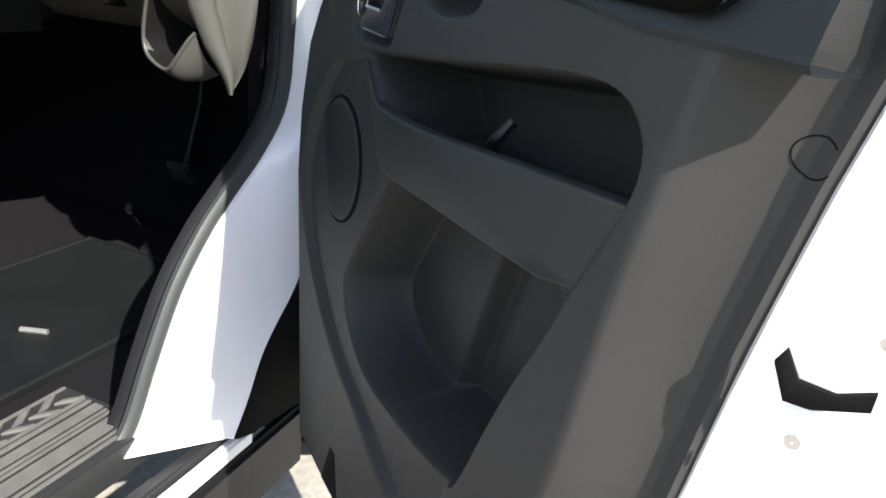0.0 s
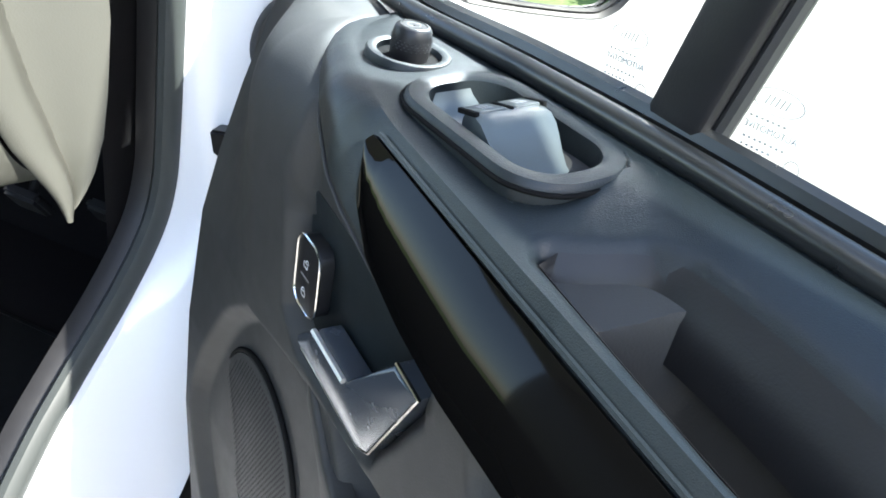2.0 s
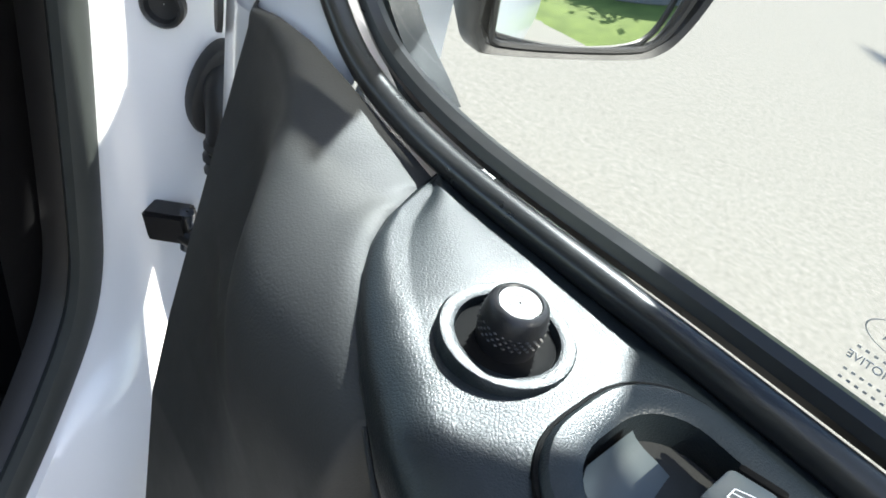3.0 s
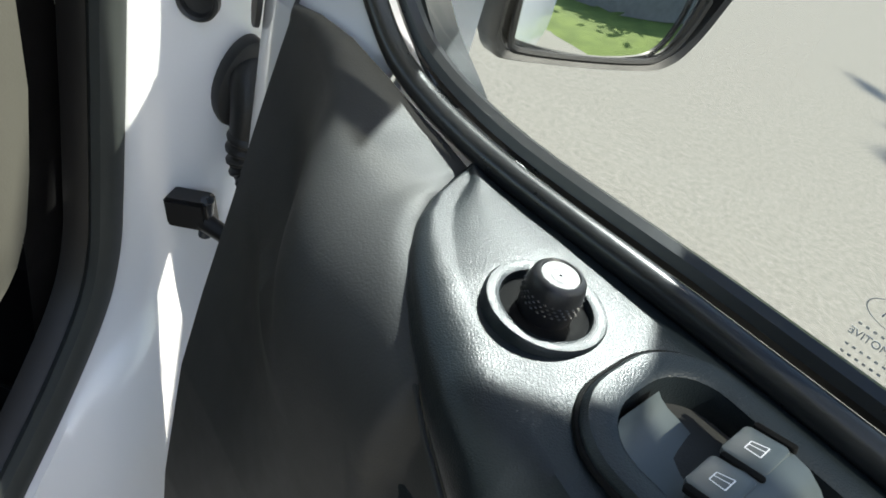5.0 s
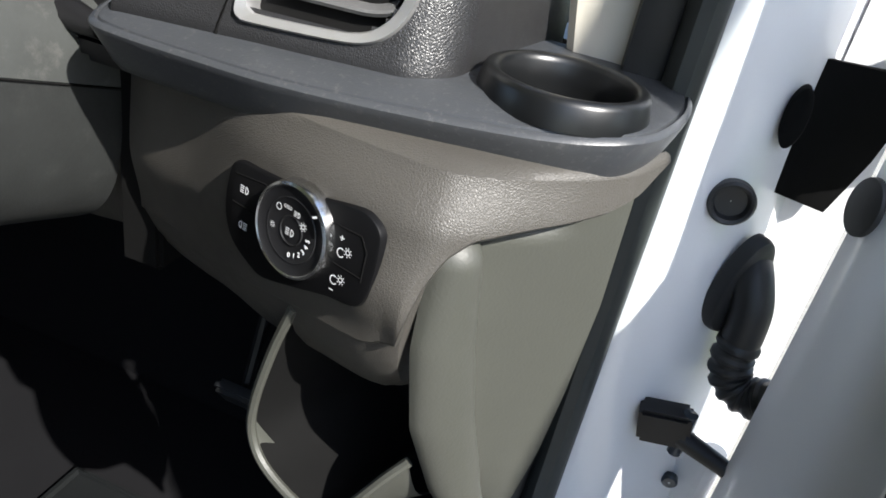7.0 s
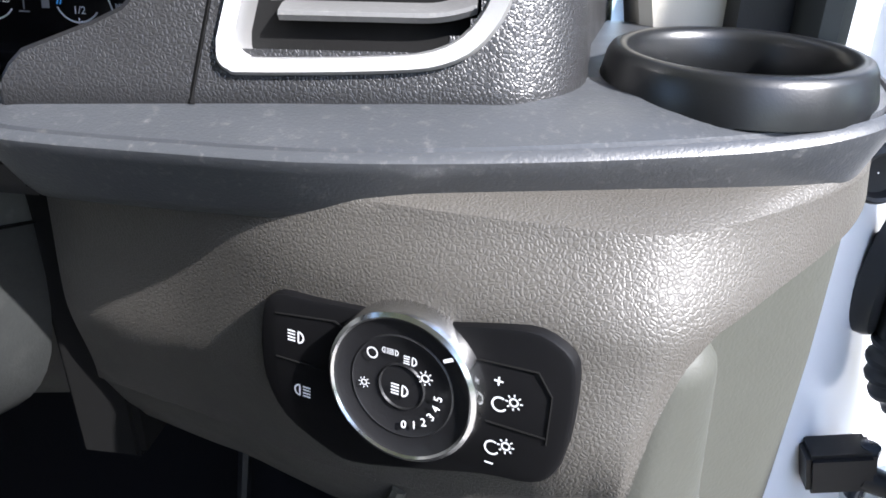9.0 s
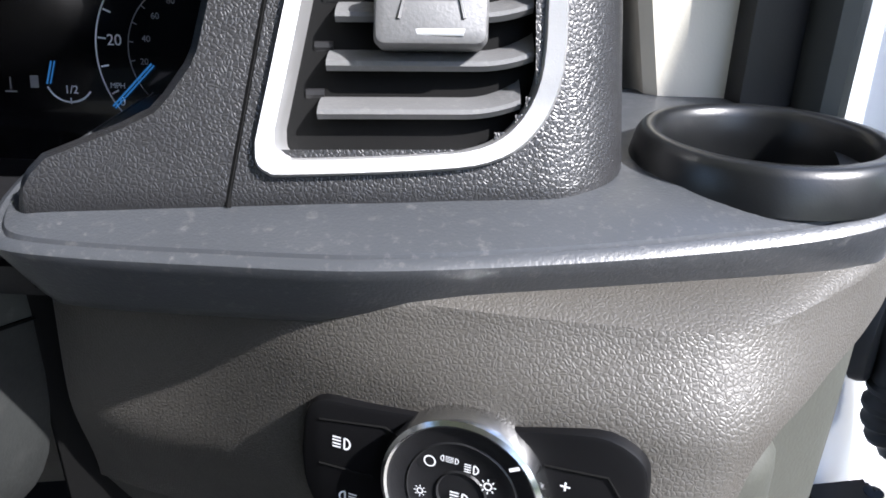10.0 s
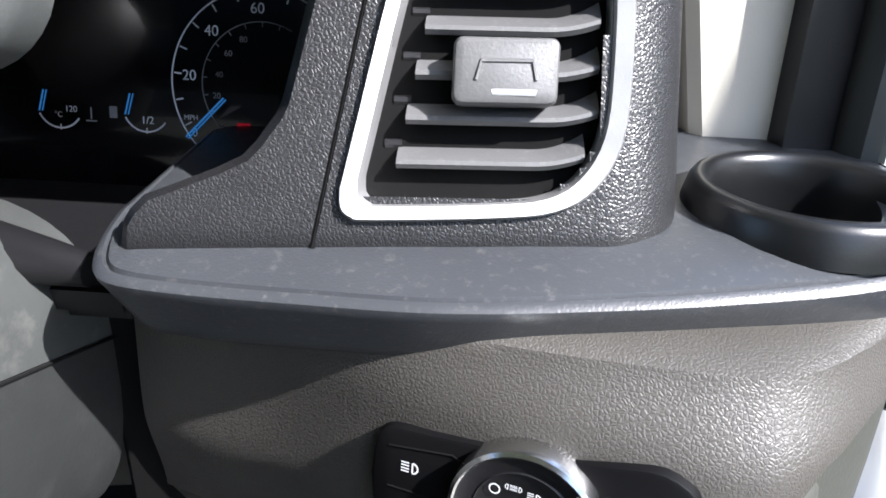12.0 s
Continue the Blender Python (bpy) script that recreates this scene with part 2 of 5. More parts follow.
def bar_stroke(m, x0, y0, x1, y1, w):
    a, b = Vector((x0, y0, 0)), Vector((x1, y1, 0))
    d = (b - a).normalized()
    s = Vector((-d.y, d.x, 0)) * w / 2
    return skin([[m @ (a - s), m @ (a + s)], [m @ (b - s), m @ (b + s)]])


def lerp_table(table, x):
    xs = [p[0] for p in table]
    return float(np.interp(x, xs, [p[1] for p in table]))


def step(a, b, x):
    t = np.clip((x - a) / (b - a), 0, 1)
    return t * t * (3 - 2 * t)


def inside(poly, x, y):
    """Signed distance to a polygon, positive inside, for arrays."""
    P = np.array(poly, float)
    best = np.full(np.shape(x), 9.0)
    odd = np.zeros(np.shape(x), bool)
    for a, b in zip(P, np.roll(P, -1, 0)):
        ex, ey = b - a
        t = np.clip(((x - a[0]) * ex + (y - a[1]) * ey) / (ex * ex + ey * ey), 0, 1)
        best = np.minimum(best, np.hypot(x - a[0] - t * ex, y - a[1] - t * ey))
        cross = (a[1] > y) != (b[1] > y)
        with np.errstate(divide="ignore", invalid="ignore"):
            odd ^= cross & (x < (b[0] - a[0]) * (y - a[1]) / (b[1] - a[1] + 1e-12) + a[0])
    return np.where(odd, best, -best)


# ---- the open driver's door ----
OPEN = radians(50)
DOOR_M = Matrix(((math.sin(OPEN), 0, -math.cos(OPEN), 0.015), (-math.cos(OPEN), 0, -math.sin(OPEN), 0.145), (0, 1, 0, 0), (0, 0, 0, 1)))


def DW(s, z, d):
    """Along the door from its hinge, height, depth into the cab."""
    return DOOR_M @ Vector((s, z, d))


def door_at(s, z, d, ds=1.0, tilt=0.0):
    """A frame on the door's inner face: x along the door, y up, z into the cab."""
    return DOOR_M @ Matrix.Translation((s, z, d)) @ Matrix.Rotation(tilt, 4, "Z")


def door_top(s, z, d, turn=0.0):
    """A frame lying on the door's top: x along the door, y outwards, z up."""
    return Matrix.Translation(DW(s, z, d)) @ Matrix.Rotation(-(math.pi / 2 - OPEN) + turn, 4, "Z")


SHOULDER = [(0.40, 0.20), (0.70, 0.18), (0.90, 0.162), (1.00, 0.150), (1.10, 0.140), (1.15, 0.129), (1.20, 0.112), (1.25, 0.075), (1.30, 0.058)]
SHOULDER_D = [(0.40, 0.12), (0.90, 0.135), (1.00, 0.130), (1.10, 0.118), (1.15, 0.102), (1.20, 0.08), (1.25, 0.045), (1.30, 0.025)]
REAR = [(0.40, 0.85), (0.84, 0.948), (1.00, 0.972), (1.13, 0.998), (1.21, 1.018), (1.40, 1.05)]
SILL = [(0.05, 1.300), (0.085, 1.308), (0.12, 1.311), (0.16, 1.308), (0.20, 1.304), (0.24, 1.303), (0.30, 1.310), (0.40, 1.319), (0.50, 1.325), (0.60, 1.330), (0.70, 1.335), (0.80, 1.352), (0.90, 1.378), (1.06, 1.42)]
ROLL = 1.215
VALLEY = [(0.27, 1.098), (0.22, 1.05), (0.18, 0.96), (0.176, 0.90), (0.198, 0.82), (0.25, 0.735), (0.33, 0.664), (0.44, 0.62), (0.58, 0.57), (0.68, 0.62), (0.715, 0.70), (0.79, 0.86), (0.855, 1.0), (0.897, 1.10), (0.88, 1.157), (0.80, 1.166), (0.60, 1.144), (0.376, 1.121)]
UPPER = [(0.372, 1.122), (0.60, 1.145), (0.80, 1.167), (0.865, 1.163), (0.895, 1.14), (0.901, 1.115), (0.893, 1.085), (0.868, 1.045), (0.835, 1.028), (0.62, 1.010), (0.47, 1.012), (0.435, 1.035), (0.405, 1.075)]
LOWER = [(0.46, 0.992), (0.62, 0.987), (0.828, 0.986), (0.79, 0.875), (0.733, 0.725), (0.71, 0.697), (0.66, 0.682), (0.56, 0.672), (0.46, 0.672), (0.40, 0.690), (0.355, 0.725), (0.332, 0.775), (0.345, 0.815), (0.40, 0.90)]
SCOOP = [(0.527, 1.32), (0.525, 1.235), (0.530, 1.212), (0.548, 1.197), (0.58, 1.190), (0.63, 1.195), (0.652, 1.210), (0.66, 1.235), (0.664, 1.32), (0.60, 1.33)]
HANDLE_CUP = [(0.320, 1.220), (0.331, 1.233), (0.452, 1.228), (0.482, 1.221), (0.487, 1.208), (0.455, 1.143), (0.444, 1.137), (0.356, 1.134), (0.331, 1.150)]


def dense(poly):
    return [tuple(p.xy) for p in smooth_line([Vector((*p, 0)) for p in poly + poly[:1]], 4)[:-1]]


VALLEY, UPPER, LOWER, SCOOP = dense(VALLEY), dense(UPPER), dense(LOWER), dense(SCOOP)


def panel_depth(s, z):
    sh = np.interp(z, [p[0] for p in SHOULDER], [p[1] for p in SHOULDER])
    dsh = np.interp(z, [p[0] for p in SHOULDER_D], [p[1] for p in SHOULDER_D])
    rear = np.interp(z, [p[0] for p in REAR], [p[1] for p in REAR])
    d = dsh + (0.124 - dsh) * step(0.0, 0.16, s - sh)
    off = s - rear
    d = d - 0.062 * (0.6 * step(-0.082, -0.016, off) + 0.4 * np.clip((off + 0.070) / 0.054, 0, 1))
    v = inside(VALLEY, s, z)
    d = d - 0.014 * step(-0.004, 0.014, v)
    up, lo = inside(UPPER, s, z), inside(LOWER, s, z)
    d = d - 0.135 * step(-0.003, 0.024, up)
    slant = 0.102 + 0.03 * step(0.60, 0.62, s - (z - 0.986) * 0.28)
    d = d - slant * step(-0.004, 0.026, lo) * (1 - step(-0.003, 0.024, up))
    d = d - 0.064 * step(-0.006, 0.022, inside(SCOOP, s, z))
    d = d - 0.014 * step(-0.005, 0.009, inside(HANDLE_CUP, s, z))
    return d


POD_D = [(0.232, 0.020), (0.238, 0.036), (0.247, 0.056), (0.258, 0.072), (0.270, 0.083), (0.287, 0.095), (0.306, 0.105), (0.335, 0.117), (0.37, 0.127), (0.40, 0.130), (1.10, 0.130)]
POD_TOP = [(0.23, 1.303), (0.30, 1.309), (0.36, 1.310), (0.40, 1.308), (0.51, 1.302), (0.68, 1.293), (0.83, 1.278), (1.06, 1.27)]
POD_LOW = [(0.23, 1.298), (0.28, 1.290), (0.33, 1.279), (0.38, 1.266), (0.43, 1.254), (0.50, 1.243), (0.518, 1.238), (0.528, 1.236), (0.532, 1.246), (0.654, 1.242), (0.660, 1.230), (0.80, 1.218), (0.88, 1.208), (1.06, 1.20)]
GRIP = [(0.502, 0.094), (0.510, 0.085), (0.523, 0.069), (0.537, 0.063), (0.57, 0.062), (0.614, 0.064), (0.644, 0.068), (0.661, 0.077), (0.671, 0.088), (0.674, 0.096), (0.60, 0.0975)]
RECESS = [(0.372, 0.091), (0.367, 0.082), (0.368, 0.042), (0.377, 0.031), (0.462, 0.029), (0.473, 0.036), (0.475, 0.080), (0.466, 0.090)]


def pod_z(s, d):
    """Height of the armrest's top."""
    dm, zt, zsill = (lerp_table(t, s) for t in (POD_D, POD_TOP, SILL))
    r = min(0.020, (dm - 0.02) * 0.6)
    k = (d - 0.018) / (dm - r - 0.018)
    return zsill + (zt - zsill) * float(step(0, 1, k)) + 0.002 * math.sin(math.pi * max(0, min(1, k)))


van_door = thing("door_1", "white van door standing half open, dark grey plastic inner panel", "door", kind="structure")

zs = np.concatenate([np.linspace(0.42, 0.62, 30)[:-1], np.linspace(0.62, ROLL, 290)])
rows = []
for z in zs:
    s0, s1 = lerp_table(SHOULDER, z), lerp_table(REAR, z)
    d0 = lerp_table(SHOULDER_D, z)
    ss = np.linspace(s0, s1, 400)
    dd = panel_depth(ss, np.full_like(ss, z))
    row = [DW(s0 - 0.035, z, max(0.0, d0 - 0.09)), DW(s0 - 0.022, z, d0 - 0.035), DW(s0 - 0.008, z, d0 - 0.008)]
    row += [DW(s, z, d) for s, d in zip(ss, dd)]
    row.append(DW(s1 + 0.004, z, 0.034))
    rows.append(row)
roll_s = np.linspace(0.0, 1.2, 800)
roll_d = panel_depth(roll_s, np.full_like(roll_s, ROLL))
s1r = lerp_table(REAR, ROLL)
for k in range(1, 25):
    f = math.pi / 2 * k / 24
    row = []
    for i in range(404):
        t = max(0, min(1, (i - 3) / 399))
        top = lerp_table(SILL, 0.058 + (1.05 - 0.058) * t) - 0.002
        z = ROLL + (top - ROLL) * math.sin(f) ** 0.6
        sa = lerp_table(SHOULDER, z) if z < 1.3 else 0.058
        s = sa + (s1r - sa) * t
        if i < 3:
            s -= (0.035, 0.022, 0.008)[i]
        dz = lerp_table(SHOULDER_D, min(z, 1.29))
        full = float(np.interp(s, roll_s, roll_d))
        base = dz + (full - dz) * float(step(0.0, 0.16, s - sa))
        d = 0.02 + (base - 0.02) * max(0.0, math.cos(f)) ** 0.55
        if i < 3:
            d = min(d, dz) - (0.05, 0.02, 0.006)[i]
        z -= 0.0035 * float(step(0.203, 0.236, s)) * float(step(0.0, 0.02, lerp_table(POD_D, s) + 0.012 - d)) * (s < 1.03)
        if 0.233 < s < 1.03:
            under = float(step(0.0, 0.010, lerp_table(POD_D, s) - 0.003 - d))
            z += (min(z, pod_z(s, max(0.02, d)) - 0.012) - z) * under
        row.append(DW(s, z, max(0.0, d)))
    rows.append(row)
panel_bm = skin(rows)
part("door_panel", panel_bm, M_PANEL, van_door, "dark grey moulded plastic door lining with map pocket")

# strap across the pocket
STRAP = [(0.358, 1.113), (0.375, 1.090), (0.398, 1.068), (0.425, 1.0615), (0.50, 1.0605), (0.59, 1.064), (0.68, 1.072), (0.76, 1.079), (0.895, 1.087), (0.888, 1.05), (0.874, 1.012), (0.850, 0.998), (0.80, 0.990), (0.76, 0.989), (0.69, 0.987), (0.59, 0.985), (0.47, 0.982), (0.445, 0.985), (0.42, 1.005), (0.39, 1.05), (0.358, 1.09)]
bm = slab([(s, z) for s, z in STRAP], Matrix.Identity(4), 0.016, 0.004, 3)
for v in bm.verts:
    v.co = DW(v.co.x, v.co.y, 0.0965 + v.co.z + 0.0095 * float(step(0.37, 0.46, v.co.x)) + 0.05 * (v.co.y - 1.03) * 0.5 - 0.006 * float(step(0.81, 0.87, v.co.x + 0.3 * (1.05 - v.co.y))))
strap = part("pocket_strap", bm, M_PANEL, van_door, "dark grey bar across the map pocket")

# speaker grille: recessed oval with fine mesh
sp = door_at(0.285, 0.952, 0.1115)
ring_pts = [sp @ Vector((0.080 * math.cos(t), 0.092 * math.sin(t), 0.0005)) for t in np.linspace(0, 2 * math.pi, 60, endpoint=False)]
grille = part("speaker_grille", slab([(0.078 * math.cos(t), 0.090 * math.sin(t)) for t in np.linspace(0, 2 * math.pi, 48, endpoint=False)], sp, 0.003, 0.002), M_PANEL, van_door, "oval perforated speaker grille")
part("grille_rim", tube(ring_pts, 0.0022, 8, closed=True), M_BLACK, grille)
holes = bmesh.new()
for i in range(-18, 19):
    for j in range(-21, 22):
        x, y = i * 0.0042 + (j % 2) * 0.0021, j * 0.0042
        if (x / 0.072) ** 2 + (y / 0.084) ** 2 < 1:
            c = [holes.verts.new(sp @ Vector((x + 0.0011 * math.cos(t), y + 0.0011 * math.sin(t), 0.0034))) for t in np.linspace(0, 2 * math.pi, 6, endpoint=False)]
            holes.faces.new(c)
part("perforation", holes, M_BLACK, grille)["kind"] = "stuff"

# armrest pod along the top of the door
grip_line = [p.xy for p in smooth_line([Vector((*p, 0)) for p in GRIP + GRIP[:1]], 6)[:-1]]
rows = []
for s in np.concatenate([np.linspace(0.232, 0.30, 28)[:-1], np.linspace(0.30, 0.49, 90)[:-1], np.linspace(0.49, 0.70, 110)[:-1], np.linspace(0.70, 1.016, 50)]):
    dm, zt, zb, zsill = (lerp_table(t, s) for t in (POD_D, POD_TOP, POD_LOW, SILL))
    r = min(0.020, (dm - 0.02) * 0.6, (zt - zb) * 0.7)
    ds = 0.018 + (dm - r - 0.018) * np.arange(1, 56) / 55
    sv = np.full_like(ds, s)
    dip = 0.010 * step(-0.014, 0.0, inside(GRIP, sv, ds)) ** 2 + 0.024 * step(-0.001, 0.004, inside(RECESS, sv, ds)) + 0.007 * (1 - step(0.0165, 0.0205, np.hypot(s - 0.327, ds - 0.064)))
    row = [DW(s, zsill - 0.006, 0.012), DW(s, zsill, 0.018)]
    row += [DW(s, pod_z(s, d) - q, d) for d, q in zip(ds, dip)]
    zq, lean = zt - r * 0.75, float(step(0.34, 0.40, s))
    side = []
    for k in range(1, 9):
        a = math.pi / 2 * k / 8
        side.append((zt - r * 0.75 * (1 - math.cos(a)), dm - r + r * math.sin(a)))
    side += [(zq + (zb + 0.006 - zq) * q, dm + 0.001 * math.sin(math.pi * q)) for q in (0.33, 0.66, 1.0)]
    for k, (zr, dr) in enumerate(side):
        q = (k + 1) / 11
        row.append(DW(s, zr + (zt + (zb + 0.006 - zt) * q - zr) * lean, dr + (dm - r * (1 - q) + 0.0015 * math.sin(math.pi * q) - dr) * lean))
    row += [DW(s, zb + 0.001, dm - 0.004), DW(s, zb, dm - 0.012), DW(s, zb + 0.002, dm - (0.034 if 0.50 < s < 0.68 else 0.05))]
    rows.append(row)
bm = skin(rows)
DOOR_INV = DOOR_M.inverted()
mids = [DOOR_INV @ f.calc_center_median() for f in bm.faces]
hole = inside(GRIP, np.array([m.x for m in mids]), np.array([m.z for m in mids]))
zin = [m.y > 1.27 for m in mids]
bmesh.ops.delete(bm, geom=[f for f, h, up in zip(bm.faces[:], hole, zin) if h > -0.0028 and up], context="FACES")
armrest = part("armrest", bm, M_POD, van_door, "blue-black grained soft plastic armrest with pull grip")
ga = sum(grip_line[k - 1].x * grip_line[k].y - grip_line[k].x * grip_line[k - 1].y for k in range(len(grip_line)))
rows = []
for off, dz in ((0.0055, -0.0035), (0.003, -0.0062), (0.001, -0.0088), (-0.001, -0.012), (-0.0028, -0.017), (-0.0036, -0.024), (-0.0042, -0.034)):
    row = []
    for k, p in enumerate(grip_line):
        t = (grip_line[(k + 1) % len(grip_line)] - grip_line[k - 1]).normalized()
        q = p + Vector((t.y, -t.x)) * off * (1 if ga > 0 else -1)
        row.append(DW(q.x, pod_z(q.x, min(q.y, 0.119)) + dz, min(q.y, 0.1195)))
    rows.append(row)
part("grip_lining", skin(rows, closed=True), M_DARKPL, armrest, "soft black lining of the grip opening")

part("armrest_seam", tube(smooth_line([DW(q, lerp_table(POD_LOW, q) + 0.0005, lerp_table(POD_D, q) - 0.0002) for q in np.linspace(0.252, 0.50, 30)], 3), 0.0011, 6), M_PANEL, armrest, "thin grey edge round the armrest")

# piano black strip
rows = []
for s in np.concatenate([np.linspace(0.394, 0.92, 60)[:-1], 0.92 + 0.035 * np.sin(np.linspace(0, math.pi / 2, 20))]):
    top = lerp_table([(0.394, 1.302), (0.51, 1.293), (0.68, 1.284), (0.83, 1.268), (0.92, 1.262), (0.935, 1.2595), (0.946, 1.255), (0.952, 1.2495), (0.955, 1.244)], s)
    low = lerp_table([(0.394, 1.296), (0.398, 1.280), (0.41, 1.272), (0.432, 1.260), (0.47, 1.2525), (0.51, 1.248), (0.55, 1.246), (0.65, 1.240), (0.68, 1.238), (0.83, 1.229), (0.92, 1.2245), (0.935, 1.227), (0.946, 1.232), (0.952, 1.237), (0.955, 1.242)], s)
    zl, zh = (min(low, 1.2485), top) if s <= 0.92 else (1.2245, 1.262)
    if s > 0.92:
        half = 0.01875 * max(0.02, math.sqrt(max(0.0, 1 - ((s - 0.92) / 0.035) ** 2)))
        top, low = 1.24325 + half, 1.24325 - half
    dt, dl = (0.1380 - 0.0205 * (z - zl) / (zh - zl) for z in (top, low))
    rows.append([DW(s, top - 0.004, dt - 0.010), DW(s, top, dt)] + [DW(s, top + (low - top) * q, dt + (dl - dt) * q + 0.003 * math.sin(math.pi * q)) for q in (0.15, 0.35, 0.6, 0.85)] + [DW(s, low, dl), DW(s, low, dl - 0.012)])
strip = part("trim_strip", skin(rows, closed=True, caps=True), M_GLOSS, van_door, "piano black gloss trim strip")
part("strip_edge", tube([DW(s, lerp_table([(0.394, 1.303), (0.51, 1.295), (0.68, 1.286), (0.83, 1.270), (0.93, 1.264)], s), 0.1150) for s in np.linspace(0.396, 0.93, 40)], 0.0016, 6), M_POD, strip)

# release handle with lock buttons
cup = part("handle_cup", slab([(s - 0.40, z - 1.19) for s, z in HANDLE_CUP], door_at(0.40, 1.19, 0.1090), 0.0015, 0.001), M_POD, van_door, "dark recessed handle cup")
lock = part("lock_switch", slab(rounded(0.031, 0.049, 0.010), door_at(0.351, 1.187, 0.111, tilt=radians(2)), 0.010, 0.003), M_DARKPL, van_door, "black lock and unlock switch in a chrome bezel")
lock_m = door_at(0.351, 1.187, 0.1215, tilt=radians(2))
part("bezel", tube([lock_m @ Vector((*p, -0.001)) for p in rounded(0.032, 0.050, 0.0105)], 0.0009, 6, closed=True), M_CHROME, lock)
part("divider", bar_stroke(lock_m @ Matrix.Translation((0, 0, 0.0002)), -0.006, 0, 0.006, 0, 0.0012), M_GREYPRINT, lock)
for y, up in ((0.010, 1), (-0.010, 0)):
    pm = lock_m @ Matrix.Translation((0, y, 0.0003))
    part("padlock_print", join(bar_stroke(pm, -0.0025, -0.0035, 0.0025, -0.0035, 0.0007), bar_stroke(pm, -0.0025, 0.0, 0.0025, 0.0, 0.0007), bar_stroke(pm, -0.0025, -0.0035, -0.0025, 0, 0.0007), bar_stroke(pm, 0.0025, -0.0035, 0.0025, 0, 0.0007), arc_stroke(pm @ Matrix.Translation((0.002 * up, 0.0005, 0)), 0.0018, 0, 180, 0.0007, 8)), M_PRINT, lock)
hm = door_at(0.40, 1.18, 0.113)
blade = [(-0.037, -0.025), (-0.013, -0.002), (0.027, -0.003), (0.064, 0.043), (0.086, 0.041), (0.058, -0.026), (0.047, -0.033), (-0.014, -0.031), (-0.030, -0.031)]
handle = part("release_handle", slab(blade, hm, 0.016, 0.004), M_SMOKE, van_door, "dark satin door release lever with bright edge")
part("lever_edge", tube([hm @ Vector((*p, 0.014)) for p in (blade[3], blade[4], blade[5], blade[6], blade[7], blade[8])], 0.0011, 6), M_CHROME, handle)
part("lever_rib", tube([hm @ Vector((x, y, 0.0165)) for x, y in ((-0.014, -0.003), (0.026, -0.004))], 0.002, 6), M_SATIN, handle)

# mirror adjuster knob
RS, RD, RZ = 0.327, 0.064, 1.3130
km = door_top(RS, RZ, RD)
adj = part("mirror_adjuster", lathe([(0.0245, -0.004), (0.0245, 0.0005), (0.0235, 0.0022), (0.021, 0.0026), (0.0185, 0.0016), (0.0175, -0.004), (0.001, -0.004)], km), M_POD, van_door, "round mirror adjuster with ribbed knob")
part("knob_well", lathe([(0.0178, -0.0015), (0.001, -0.0015)], km), M_BLACK, adj)
kprof = [(0.0118, -0.002), (0.0124, 0.004), (0.0126, 0.006), (0.0126, 0.0105), (0.0122, 0.013), (0.0114, 0.0165), (0.0100, 0.0180), (0.0086, 0.0184), (0.0080, 0.0178), (0.0005, 0.0176)]
turn_knob = part("adjuster_knob", lathe([(r * 0.90, h * 0.92) for r, h in kprof], km), M_DARKPL, adj, "black ribbed knob")
studs = bmesh.new()
for ring in range(4):
    for q in range(26):
        a = 2 * math.pi * (q + 0.5 * (ring % 2)) / 26
        c = Vector((0.0114 * math.cos(a), 0.0114 * math.sin(a), 0.0052 + ring * 0.0015))
        u, w = Vector((-math.sin(a), math.cos(a), 0)) * 0.0009, Vector((0, 0, 0.0005))
        tip = studs.verts.new(km @ (c + Vector((math.cos(a), math.sin(a), 0)) * 0.0006))
        edge = [studs.verts.new(km @ (c + k)) for k in (u, w, -u, -w)]
        for k in range(4):
            studs.faces.new((edge[k], edge[(k + 1) % 4], tip))
part("knob_knurl", studs, M_DARKPL, turn_knob, smooth=False)["kind"] = "stuff"
part("knob_print", arc_stroke(km @ Matrix.Translation((0, 0, 0.0168)), 0.0036, 20, 330, 0.0004), M_GREYPRINT, turn_knob)

# window switch panel
wm = door_top(0.421, 1.3165, 0.0605, radians(3)) @ Matrix.Rotation(radians(4.0), 4, "X") @ Matrix.Rotation(radians(-1.5), 4, "Y")
outer, inner = rounded(0.119, 0.071, 0.029, 8), rounded(0.096, 0.050, 0.020, 8)
rows = [[wm @ Vector((x, y, h)) for x, y in o] for o, h in (([(x * 1.012, y * 1.02) for x, y in outer], -0.010), ([(x * 1.012, y * 1.02) for x, y in outer], -0.001), (outer, 0.0012), ([(x * 0.975, y * 0.955) for x, y in outer], 0.0030), ([(x * 1.06, y * 1.08) for x, y in inner], 0.0032), (inner, 0.0018), ([(x * 0.97, y * 0.95) for x, y in inner], -0.018))]
wsw = part("window_switch_panel", skin(rows, closed=True, caps=False), M_POD, van_door, "window switch bezel with two rocker switches")
part("bezel_gap", tube([wm @ Vector((x * 1.02, y * 1.03, -0.0012)) for x, y in outer], 0.0012, 6, closed=True), M_BLACK, wsw)
part("well_floor", slab([(x * 0.99, y * 0.99) for x, y in inner], wm @ Matrix.Translation((0, 0, -0.0175)), 0.001), M_BLACK, wsw)
scoop_half = lambda x: 0.88 * (0.0248 - 0.0195 + math.sqrt(max(0.0, 0.0195 ** 2 - max(0.0, abs(x) - 0.0280) ** 2)))
